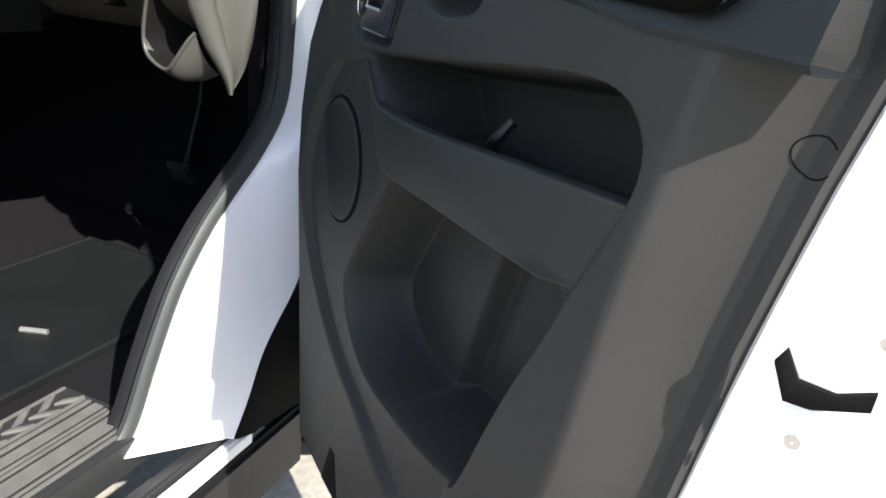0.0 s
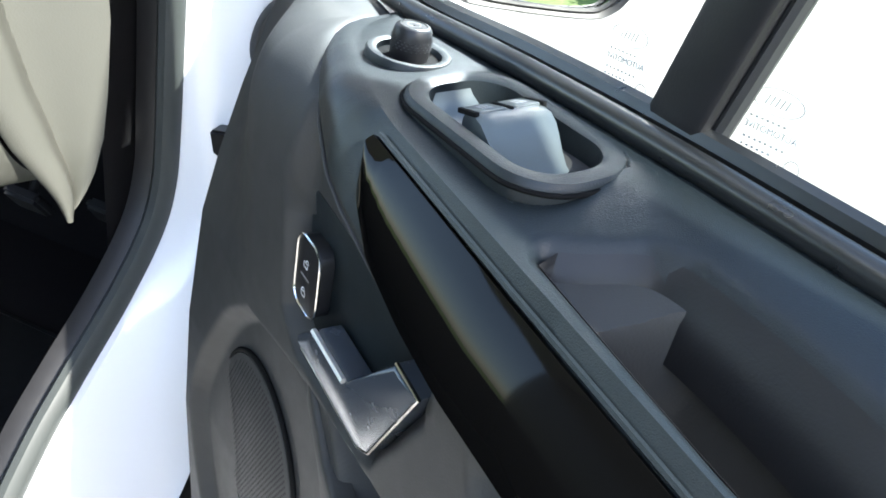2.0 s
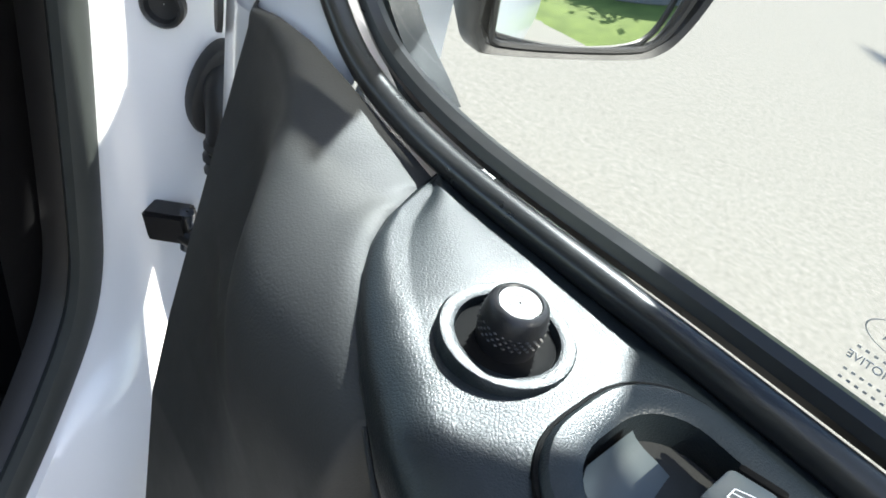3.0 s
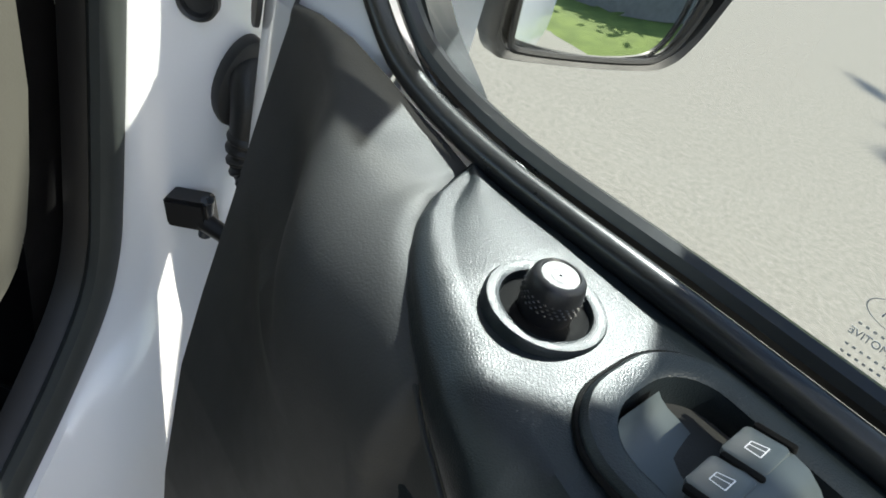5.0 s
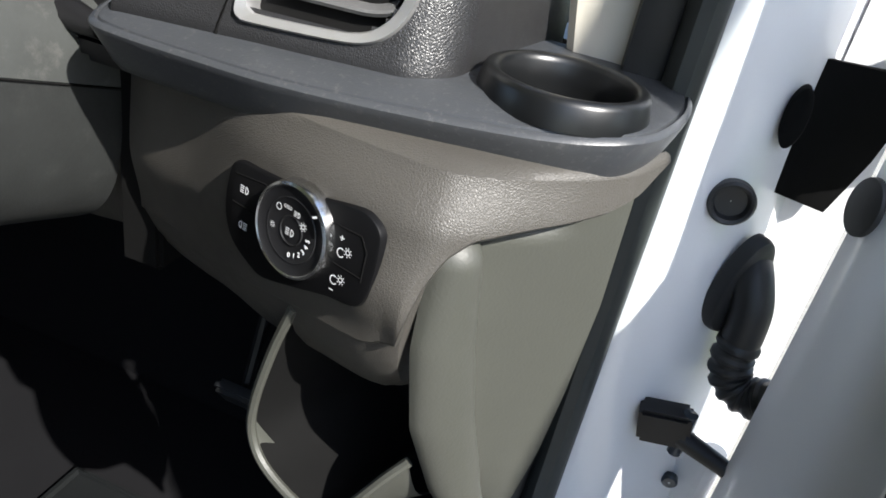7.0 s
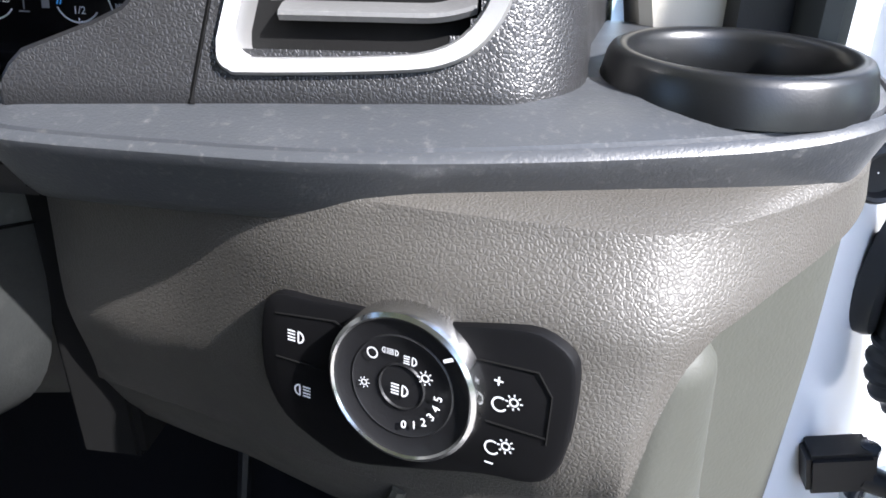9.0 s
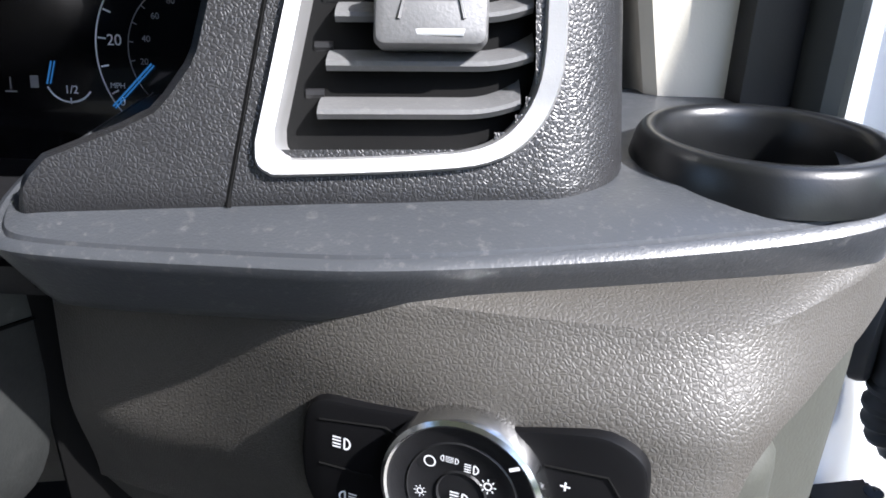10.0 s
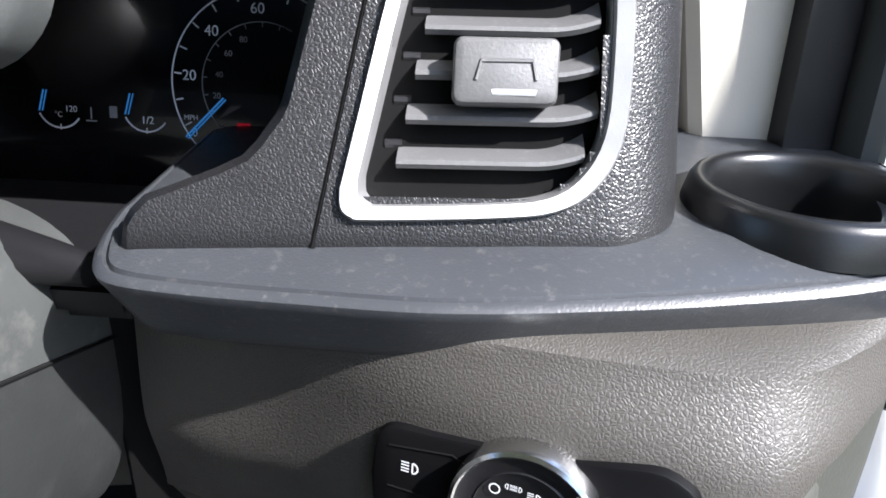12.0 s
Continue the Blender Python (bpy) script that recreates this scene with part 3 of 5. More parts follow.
part("scoop_back", skin([[wm @ Vector((x, y * scoop_half(x), z)) for x, z in ((-0.0448, -0.0010), (-0.0432, -0.0042), (-0.040, -0.0075), (-0.034, -0.0100), (-0.027, -0.0120), (-0.014, -0.0125))] for y in np.linspace(-1, 0.62, 14)]), M_SWITCH, wsw, "smooth grey finger scoop")
saddle = [(-0.0150, -0.017), (-0.0150, 0.0010), (-0.0130, 0.0042), (-0.0080, 0.0066), (-0.0020, 0.0076), (0.0040, 0.0072), (0.0100, 0.0050), (0.0160, 0.0012), (0.0220, -0.0034), (0.0280, -0.0078), (0.0340, -0.0108), (0.0400, -0.0118), (0.0465, -0.0105)]
rows = []
for x, z in saddle:
    ya = lerp_table([(-0.015, -0.0175), (0.0, -0.0215), (0.012, -0.0240), (0.05, -0.0240)], x)
    yb = lerp_table([(-0.015, 0.0205), (0.006, 0.0200), (0.016, 0.0165), (0.026, 0.0130), (0.05, 0.0125)], x)
    row = [wm @ Vector((x, ya, z - 0.010))]
    row += [wm @ Vector((x, ya + (yb - ya) * q, z - 0.0012 * (2 * abs(q - 0.5)) ** 6)) for q in np.linspace(0, 1, 15)]
    row.append(wm @ Vector((x, yb, z - 0.012)))
    rows.append(row)
part("switch_saddle", skin(rows), M_SWITCH, wsw, "smooth satin grey saddle")
for y in (-0.0195, 0.0008, 0.0212):
    part("switch_slot", slab(rounded(0.0150, 0.0026, 0.0012, 4), wm @ Matrix.Translation((-0.0090, y, 0.0046)) @ Matrix.Rotation(radians(-14), 4, "Y"), 0.0022, 0.0003), M_BLACK, wsw)
for ym in (-0.0094, 0.0110):
    bm_ = wm @ Matrix.Translation((-0.0100, ym, 0.0034)) @ Matrix.Rotation(radians(-16), 4, "Y")
    sw = part("rocker_switch", slab(rounded(0.0160, 0.0172, 0.0025, 4), bm_, 0.0028, 0.0011), M_SWITCH, wsw, "satin grey rocker switch")
    im = bm_ @ Matrix.Translation((0.0006, 0, 0.0031)) @ Matrix.Rotation(math.pi, 4, "Z")
    frame_pts = [(-0.0026, -0.0028), (0.0030, -0.0016), (0.0030, 0.0026), (-0.0026, 0.0030)]
    part("window_print", join(*[bar_stroke(im, *frame_pts[q - 1], *frame_pts[q], 0.00045) for q in range(4)], bar_stroke(im, -0.0024, -0.0004, 0.0028, 0.0002, 0.0004)), M_PRINT, sw)

# window seal, divider and glass
seal_line = smooth_line([DW(s, z, d) for s, z, d in ((0.085, 1.56, 0.010), (0.072, 1.47, 0.010), (0.074, 1.40, 0.010), (0.092, 1.355, 0.008), (0.124, 1.325, 0.009), (0.165, 1.310, 0.012), (0.24, 1.309, 0.016), (0.36, 1.321, 0.016), (0.48, 1.329, 0.014), (0.62, 1.335, 0.014), (0.72, 1.341, 0.014), (0.80, 1.358, 0.014), (0.90, 1.386, 0.014), (1.04, 1.43, 0.014))], 6)
part("window_seal", tube(seal_line, 0.0070, 12), M_SEALBLACK, van_door, "black rubber window seal")
part("glass_channel", tube([p + DOOR_M.to_3x3() @ Vector((0.004, 0.006, -0.016)) for p in seal_line], 0.0065, 8), M_SEALBLACK, van_door, "dark glass run channel")
part("divider_bar", slab([(0.440, 1.30), (0.474, 1.30), (0.548, 1.80), (0.514, 1.80)], DOOR_M @ Matrix.Translation((0, 0, -0.018)), 0.022, 0.004), M_DARKPL, van_door, "black upright window divider bar")
part("divider_seal", tube([DW(0.478, 1.31, -0.006), DW(0.552, 1.80, -0.006)], 0.0045, 8), M_RUBBER, van_door)
for nm, outline in (("window_glass", [(0.085, 1.75), (0.075, 1.40), (0.10, 1.335), (0.16, 1.30), (0.442, 1.30), (0.516, 1.80), (0.30, 1.92)]), ("window_glass", [(0.476, 1.30), (1.03, 1.40), (1.04, 1.9), (0.55, 1.9), (0.55, 1.80)])):
    g = part(nm, slab(outline, DOOR_M @ Matrix.Translation((0, 0, -0.014)), 0.004), M_GLASS, van_door, "clear side window glass", smooth=False)
part("window_frame", join(tube([DW(0.04, 1.50, -0.01), DW(0.05, 1.75, -0.02), DW(0.29, 1.95, -0.03), DW(1.06, 1.97, -0.03), DW(1.075, 1.42, -0.005)], 0.028, 8)), M_WHITE, van_door, "white upper window frame")

# glass markings: an oval and lines of print
for s, z in ((0.410, 1.3565), (0.4995, 1.3625)):
    gm = door_at(s, z, -0.0096, tilt=radians(6))
    g = part("glass_mark", join(*[skin([[gm @ Vector((r * 0.0125 * math.cos(a), r * 0.0055 * math.sin(a), 0)) for r in (0.955, 1.0)] for a in np.linspace(0, 2 * math.pi, 40)])]), M_ETCH, van_door, "grey oval maker's mark on glass")
    part("script_print", join(*[bar_stroke(gm, x, -0.002, x + 0.0012, 0.002, 0.0006) for x in (-0.006, -0.0035, -0.001, 0.0015, 0.004)]), M_ETCH, g)
    lettering("AUTOMOTIVE", 0.0042, gm @ Matrix.Translation((0.001, -0.0125, 0)) @ Matrix.Rotation(math.pi, 4, "Y"), M_ETCH, g, "glass_print")
    part("print_bars", join(*[bar_stroke(gm, x, y, x + 0.0013, y, 0.0009) for y, k in ((-0.0085, 7), (-0.0180, 8), (-0.0215, 6)) for x in [-0.011 + 0.0028 * q for q in range(k)]]), M_ETCH, g)
    part("round_print", arc_stroke(gm @ Matrix.Translation((0.0160, -0.0235, 0)), 0.0036, 0, 360, 0.0004), M_ETCH, g)

# white door shell: front edge face, outer skin, rear edge
rows = []
for z in (0.42, 0.6, 0.8, 1.0, 1.15, 1.25, 1.29, 1.32, 1.36, 1.42, 1.50):
    up = max(0, z - 1.28)
    rows.append([DW(s, z, d) for s, d in ((1.10, -0.025 - 0.035 * min(1, max(0, 1.29 - z) / 0.25)), (0.5, -0.026 - 0.05 * min(1, max(0, 1.29 - z) / 0.25)), (0.12, -0.035 - 0.04 * min(1, max(0, 1.29 - z) / 0.25)), (0.0, -0.06), (-0.012, -0.045), (-0.012, -0.02), (-0.006, 0.006), (0.010, 0.016 - up * 0.02), (0.035, 0.020 - up * 0.02), (0.052 if z > 1.27 else 0.09, 0.016))])
part("door_shell", skin(rows[:7]), M_WHITE, van_door, "white painted door shell")
rows2 = [[DW(s, z, d) for s, d in ((0.12, -0.07), (0.0, -0.06), (-0.012, -0.045), (-0.012, -0.02), (-0.006, 0.006), (0.010, 0.014), (0.034, 0.016), (0.056 + w, 0.012), (0.070 + w, 0.004))] for z, w in ((1.25, 0.09), (1.29, 0.08), (1.31, 0.075), (1.33, 0.050), (1.355, 0.018), (1.40, 0.002), (1.47, 0.0), (1.56, 0.012), (1.75, 0.03))]
part("door_front_post", skin(rows2), M_WHITE, van_door, "white painted front window post")
rows = []
for z in np.linspace(0.42, 1.40, 12):
    s1 = lerp_table(REAR, z)
    rows.append([DW(s, z, d) for s, d in ((s1 - 0.002, 0.047), (s1 + 0.006, 0.053), (s1 + 0.016, 0.050), (s1 + 0.05, 0.034), (s1 + 0.09, 0.0), (s1 + 0.10, -0.04), (s1 + 0.09, -0.055))])
part("door_rear_edge", skin(rows), M_WHITE, van_door, "white painted door closing edge")
lm = DOOR_M @ Matrix.Translation((1.026, 1.006, 0.041)) @ Matrix.Rotation(radians(33), 4, "Y")
latch = part("door_latch", slab([(-0.03, 0.004), (-0.024, 0.016), (-0.012, -0.004), (0.012, -0.006), (0.034, 0.004), (0.034, -0.010), (0.0, -0.022), (-0.018, -0.022)], lm, 0.006, 0.001), M_BLACK, van_door, "black latch opening")
for x, y in ((0.03, 0.04), (-0.004, -0.05)):
    part("latch_screw", lathe([(0.006, 0.0), (0.0055, 0.002), (0.001, 0.0025)], lm @ Matrix.Translation((x, y, 0.004)), 12), M_CHROME, latch)
clip_line = [(0.990 + 0.014 * math.cos(a), 1.150 + 0.014 * math.sin(a)) for a in np.linspace(0.6, 5.6, 24)]
part("trim_clip", tube([DW(s, z, float(panel_depth(np.array([s]), np.array([z]))[0])) for s, z in clip_line], 0.0007, 6), M_BLACK, van_door, "round trim clip cover")
pm = door_at(0.002, 1.275, 0.015) @ Matrix.Rotation(radians(-20), 4, "Y")
part("grommet", slab([(0.0135 * math.cos(a), 0.019 * math.sin(a)) for a in np.linspace(0, 2 * math.pi, 28, endpoint=False)], pm, 0.004, 0.0015), M_RUBBER, van_door, "black oval rubber plug")
part("pocket_stopper", tube(smooth_line([DW(0.60, 1.04, 0.045), DW(0.612, 1.060, 0.062), DW(0.622, 1.072, 0.060), DW(0.628, 1.090, 0.050)], 4), 0.007, 8), M_DARKPL, van_door, "clear plastic stub in the pocket")
part("lower_slot", slab([(-0.03, -0.05), (0.0, 0.03), (0.02, 0.03), (0.045, -0.05)], door_at(0.36, 0.47, 0.122), 0.003, 0.001), M_BLACK, van_door)

# wing mirror outside the window
MW = Vector((0.87, 0.49, 0.0)).normalized()
MN = Vector((0.47, -0.86, 0.05)).normalized()
MU = MN.cross(MW).normalized()
if MU.z < 0:
    MU = -MU
MW = MU.cross(MN).normalized()
MIR = Matrix((( MW.x, MU.x, MN.x, 0.233), (MW.y, MU.y, MN.y, 0.252), (MW.z, MU.z, MN.z, 1.306), (0, 0, 0, 1)))


ho = [(-0.088, -0.032), (-0.082, -0.043), (-0.070, -0.047), (-0.01, -0.0465), (0.050, -0.043), (0.072, -0.036), (0.086, -0.020), (0.100, 0.015), (0.130, 0.12), (0.160, 0.28), (0.155, 0.34), (0.13, 0.37), (-0.05, 0.38), (-0.080, 0.36), (-0.088, 0.30), (-0.090, 0.10)]
ho = [tuple(p.xy) for p in smooth_line([Vector((*p, 0)) for p in ho + ho[:1]], 4)[:-1]]
hcx, hcy = 0.012, 0.12
sh = lambda k: [((x - hcx) * k + hcx, (y - hcy) * k + hcy) for x, y in ho]
mirror_body = part("mirror_housing", skin([[MIR @ Vector((x, y, z)) for x, y in o] for o, z in ((sh(0.93), -0.004), (sh(0.95), 0.006), (sh(0.985), 0.009), (sh(1.0), 0.004), (sh(1.02), -0.02), (sh(0.95), -0.07), (sh(0.75), -0.10), (sh(0.4), -0.11))], closed=True, caps=True), M_DARKPL, van_door, "black wing mirror housing with two mirror panes")


def mirror_pane(outline, r_curve, name, label):
    cx = sum(p[0] for p in outline) / len(outline)
    cy = sum(p[1] for p in outline) / len(outline)
    rows = []
    for k in np.linspace(0.001, 1, 9):
        row = []
        for x, y in outline:
            px, py = cx + (x - cx) * k, cy + (y - cy) * k
            row.append(MIR @ Vector((px, py, 0.0085 - ((px - cx) ** 2 + (py - cy) ** 2) / (2 * r_curve))))
        rows.append(row)
    ob = part(name, skin(rows, closed=True), M_MIRROR, mirror_body, label)
    part("pane_rim", tube([MIR @ Vector((x, y, 0.007)) for x, y in outline], 0.0028, 6, closed=True), M_DARKPL, mirror_body)
    return ob


lo_pane = [(-0.074, -0.028), (-0.066, -0.037), (-0.01, -0.0375), (0.045, -0.034), (0.062, -0.028), (0.073, -0.014), (0.082, 0.016), (0.074, 0.026), (0.0, 0.031), (-0.062, 0.034), (-0.073, 0.030), (-0.077, 0.018)]
hi_pane = [(-0.060, 0.050), (0.090, 0.036), (0.102, 0.06), (0.142, 0.28), (0.12, 0.345), (-0.045, 0.35), (-0.062, 0.32), (-0.062, 0.07)]
rnd = lambda o: [tuple(p.xy) for p in smooth_line([Vector((*p, 0)) for p in o + o[:1]], 3)[:-1]]
mirror_pane(rnd(lo_pane), 0.35, "wide_mirror", "small convex wide-angle mirror glass")
mirror_pane(rnd(hi_pane), 2.0, "main_mirror", "tall main mirror glass")
sail = [(0.078, 1.50), (0.082, 1.40), (0.098, 1.352), (0.128, 1.318), (0.160, 1.298), (0.172, 1.290)]
part("mirror_sail", skin([[DW(s + w, z + h, d) for w, h, d in ((-0.010, -0.004, -0.016), (0.006, 0.005, -0.020), (0.009, 0.007, -0.036), (-0.010, -0.004, -0.044))] for s, z in [tuple(p.xy) for p in smooth_line([Vector((*p, 0)) for p in sail], 4)]], closed=True, caps=True), M_POD, van_door, "dark mirror sail trim outside the glass")
arm_line = smooth_line([DW(0.030, 1.385, -0.052), DW(0.056, 1.382, -0.085), MIR @ Vector((-0.085, 0.055, -0.045)), MIR @ Vector((-0.05, 0.055, -0.05))], 6)
part("mirror_bracket", tube(arm_line, 0.020, 16, 1.3), M_WHITE, van_door, "white mirror arm cover")
joint_line = smooth_line([DW(0.030, 1.425, -0.052), DW(0.056, 1.427, -0.085), MIR @ Vector((-0.085, 0.115, -0.045)), MIR @ Vector((-0.05, 0.115, -0.05))], 6)
part("bracket_joint", tube(joint_line, 0.018, 16, 1.3), M_DARKPL, van_door, "black mirror arm joint")

# ---- dashboard ----
dash = thing("dashboard", "dark dashboard with a cup holder shelf above a beige knee panel", "dashboard")
FRONT = [(-0.442, 0.03), (-0.439, 0.006), (-0.429, -0.010), (-0.405, -0.0155), (-0.36, -0.0175), (-0.313, -0.0175), (-0.257, -0.009), (-0.21, 0.0), (-0.175, 0.008), (-0.150, 0.017), (-0.131, 0.030), (-0.119, 0.050), (-0.111, 0.08), (-0.107, 0.114), (-0.110, 0.15), (-0.125, 0.175)]
fr = [tuple(p.xy) for p in smooth_line([Vector((*p, 0)) for p in FRONT], 5)] + [(-0.16, 0.195), (-0.22, 0.20), (-0.452, 0.20)]


def inset(outline, k):
    n = len(outline)
    out = []
    for i in range(n):
        a, b = Vector(outline[i - 1]), Vector(outline[(i + 1) % n])
        d = (b - a).normalized()
        p = Vector(outline[i]) + Vector((-d.y, d.x)) * k
        out.append((p.x, p.y))
    return out


def lift(x, y):
    return 0.008 * float(step(-0.015, 0.035, y))


SHELF_SIDE = [(0.03, 1.2680), (0.022, 1.2684), (0.0165, 1.2705), (0.0125, 1.2755), (0.0075, 1.2840), (0.0028, 1.2920), (0.0008, 1.2955), (0.0004, 1.2972), (0.0018, 1.2988), (0.0038, 1.2994), (0.0046, 1.2976), (0.0053, 1.2976), (0.0061, 1.2997), (0.012, 1.3008), (0.018, 1.3014), (0.03, 1.3020)]
rows = [[Vector((x, y, z + lift(x, y) * float(step(1.285, 1.299, z)))) for x, y in inset(fr, k)] for k, z in SHELF_SIDE]
CUP_AT = Vector((-0.174, 0.062, 0))
rows.append([CUP_AT + Vector((p.x - CUP_AT.x, p.y - CUP_AT.y, 0)).normalized() * 0.042 + Vector((0, 0, 1.3022 + lift(-0.174, 0.062))) for p in rows[-1]])
part("shelf", skin(rows, closed=True), M_SHELF, dash, "dusty dark plastic dashboard shelf")
CUP = Matrix.Translation((-0.1755, 0.062, 1.3095)) @ Matrix.Scale(0.965, 4)
part("cup_holder", lathe([(0.0505, -0.004), (0.0500, 0.0005), (0.0480, 0.0090), (0.0465, 0.0115), (0.0445, 0.0125), (0.0415, 0.0122), (0.0400, 0.0108), (0.0385, 0.008), (0.0380, -0.004), (0.0375, -0.024), (0.001, -0.0245)], CUP, 64), M_CUP, dash, "round black cup holder ring")

# vent pod with its satin frame
VN = Vector((0.05, -0.95, 0.30)).normalized()


def vent_y(x, z):
    return 0.018 + (z - 1.32) * 0.33 + (x + 0.30) * 0.10


def V(x, z, out=0.0):
    return Vector((x, vent_y(x, z), z)) + VN * out


seam_x = lambda z: -0.361 + (z - 1.303) * 0.19
edge_x = lambda z: -0.228 + (z - 1.303) * (-0.05)
rows = []
for z in list(np.linspace(1.298, 1.312, 5)) + list(np.linspace(1.318, 1.43, 22)):
    bulge = -0.008 * (1 - min(1, (z - 1.298) / 0.014)) ** 2
    row = []
    for x in np.linspace(seam_x(z) + 0.0008, edge_x(z) - 0.03, 30):
        row.append(V(x, z, bulge))
    for k in range(1, 9):
        a = radians(85) * k / 8
        x = edge_x(z) - 0.03 + 0.03 * math.sin(a)
        p = V(x, z, bulge)
        p.y += 0.035 * (1 - math.cos(a))
        row.append(p)
    last = row[-1]
    row += [last + Vector((0.004, 0.06, 0)), last + Vector((0.02, 0.16, 0))]
    rows.append(row)
bm = skin(rows)
cut = [f for f in bm.faces if inside([(-0.346, 1.322), (-0.275, 1.326), (-0.262, 1.34), (-0.264, 1.405), (-0.330, 1.408)], np.array([f.calc_center_median().x]), np.array([f.calc_center_median().z]))[0] > 0 and f.calc_center_median().y < vent_y(f.calc_center_median().x, f.calc_center_median().z) + 0.004]
bmesh.ops.delete(bm, geom=cut, context="FACES")
pod = part("vent_pod", bm, M_VENTPOD, dash, "grained black dashboard skin round the vent")
fo = [p.xy for p in smooth_line([Vector((*p, 0)) for p in [(-0.3515, 1.325), (-0.3510, 1.3190), (-0.3475, 1.3160), (-0.341, 1.3152), (-0.300, 1.3165), (-0.277, 1.319), (-0.2635, 1.327), (-0.2555, 1.342), (-0.254, 1.365), (-0.256, 1.400), (-0.264, 1.412), (-0.29, 1.4155), (-0.322, 1.4155), (-0.332, 1.410)] + [(-0.3515, 1.325)]], 4)[:-1]]
fc = Vector((-0.303, 1.365))
fi = [fc + Vector(((p.x - fc.x) * 0.845, (p.y - fc.y) * 0.88)) for p in fo]
rows = [[V(p.x, p.y, o) for p in q] for q, o in ((fo, -0.012), (fo, 0.0015), ([fc + (p - fc) * 0.985 for p in fo], 0.0032), ([fc + Vector(((p.x - fc.x) * 0.87, (p.y - fc.y) * 0.90)) for p in fo], 0.002), (fi, -0.001), (fi, -0.010), ([fc + (p - fc) * 0.97 for p in fi], -0.045))]
vent = part("vent_frame", skin(rows, closed=True), M_SATIN, dash, "satin silver air vent frame")
part("vent_cavity", skin([[V(p.x, p.y, -0.011) for p in fi], [V(p.x, p.y, -0.06) for p in fi]], closed=True, caps=True), M_BLACK, vent)
vent_l = lambda z: -0.339 + (z - 1.325) * 0.18
for k in range(5):
    z = 1.3375 + k * 0.0145
    x0, x1 = vent_l(z) + 0.004, -0.2635 - max(0, 1.345 - z) * 0.6 - (z - 1.345) * 0.05
    rows = []
    for x in list(np.linspace(x0, x1 - 0.018, 6)) + list(np.linspace(x1 - 0.015, x1, 6)):
        q = max(0.0, (x - x1 + 0.018) / 0.018)
        up, fin = 0.0045 * q * q, 0.0030 * q * q
        rows.append([V(x, z + zz, oo) for zz, oo in ((-0.0034 + up * 0.7, -0.0025), (-0.0048 + up * 0.7, -0.0045), (0.0030 + up, -0.024), (0.0066 + up + fin, -0.024), (0.0052 + up + fin, -0.018), (0.0006 + up, -0.0065), (-0.0020 + up * 0.7, -0.0027))])
    blade = part("louvre", skin(rows, closed=True, caps=True), M_LOUVRE, vent)
    part("louvre_pin", tube([V(x0 - 0.005, z + 0.0035, -0.012), V(x0 + 0.001, z + 0.0035, -0.012)], 0.0020, 8), M_DARKPL, blade)
tabz = 1.3640
rows = [[V(-0.2970 + x * w, tabz + z * hh, o) for x, z in rounded(0.0355, 0.0215, 0.003, 5)] for w, hh, o in ((0.94, 0.96, -0.016), (0.98, 0.99, -0.004), (1, 1, 0.003), (0.985, 0.97, 0.0052), (0.95, 0.92, 0.0066), (0.88, 0.80, 0.0072))]
tab = part("vent_slider", skin(rows, closed=True, caps=True), M_LOUVRE, vent, "grey sliding vent tab")
part("slider_mark", slab([(-0.010, -0.0011), (0.010, -0.0011), (0.0105, 0.0011), (-0.0105, 0.0011)], Matrix.Translation(V(-0.2970, tabz - 0.0068, 0.0064)) @ VN.to_track_quat("Z", "Y").to_matrix().to_4x4(), 0.0010, 0.0003), M_SATIN, tab)
part("slider_dip", tube([V(-0.2970 + x, tabz + z, 0.0072) for x, z in ((-0.010, -0.003), (-0.0085, 0.003), (0.0085, 0.003), (0.010, -0.003))], 0.0008, 6), M_LOUVRE, tab)

# cluster surround, left of the seam
rows = []
for z in list(np.linspace(1.298, 1.312, 5)) + list(np.linspace(1.316, 1.43, 26)):
    bulge = -0.008 * (1 - min(1, (z - 1.298) / 0.014)) ** 2
    xl = lerp_table([(1.298, -0.429), (1.314, -0.427), (1.322, -0.419), (1.327, -0.402), (1.335, -0.385), (1.35, -0.374), (1.40, -0.362), (1.56, -0.335)], z)
    row = [Vector((xl - 0.02, vent_y(xl, z) + 0.12, z - 0.09)), Vector((xl - 0.004, vent_y(xl, z) + 0.03, z - 0.022)), Vector((xl, vent_y(xl, z) + 0.006, z))]
    row += [V(x, z, bulge) for x in np.linspace(xl + 0.004, seam_x(z) - 0.0008, 14)]
    rows.append(row)
part("cluster_surround", skin(rows), M_VENTPOD, dash, "grained black instrument surround")
part("surround_seam", tube([V(seam_x(z), z, -0.0016) for z in np.linspace(1.306, 1.43, 16)], 0.0013, 6), M_BLACK, dash)
part("cluster_ledge", box((-0.62, 0.03, 1.255), (-0.44, 0.16, 1.276), 0.006), M_DARKPL, dash, "dark ledge below the instruments")

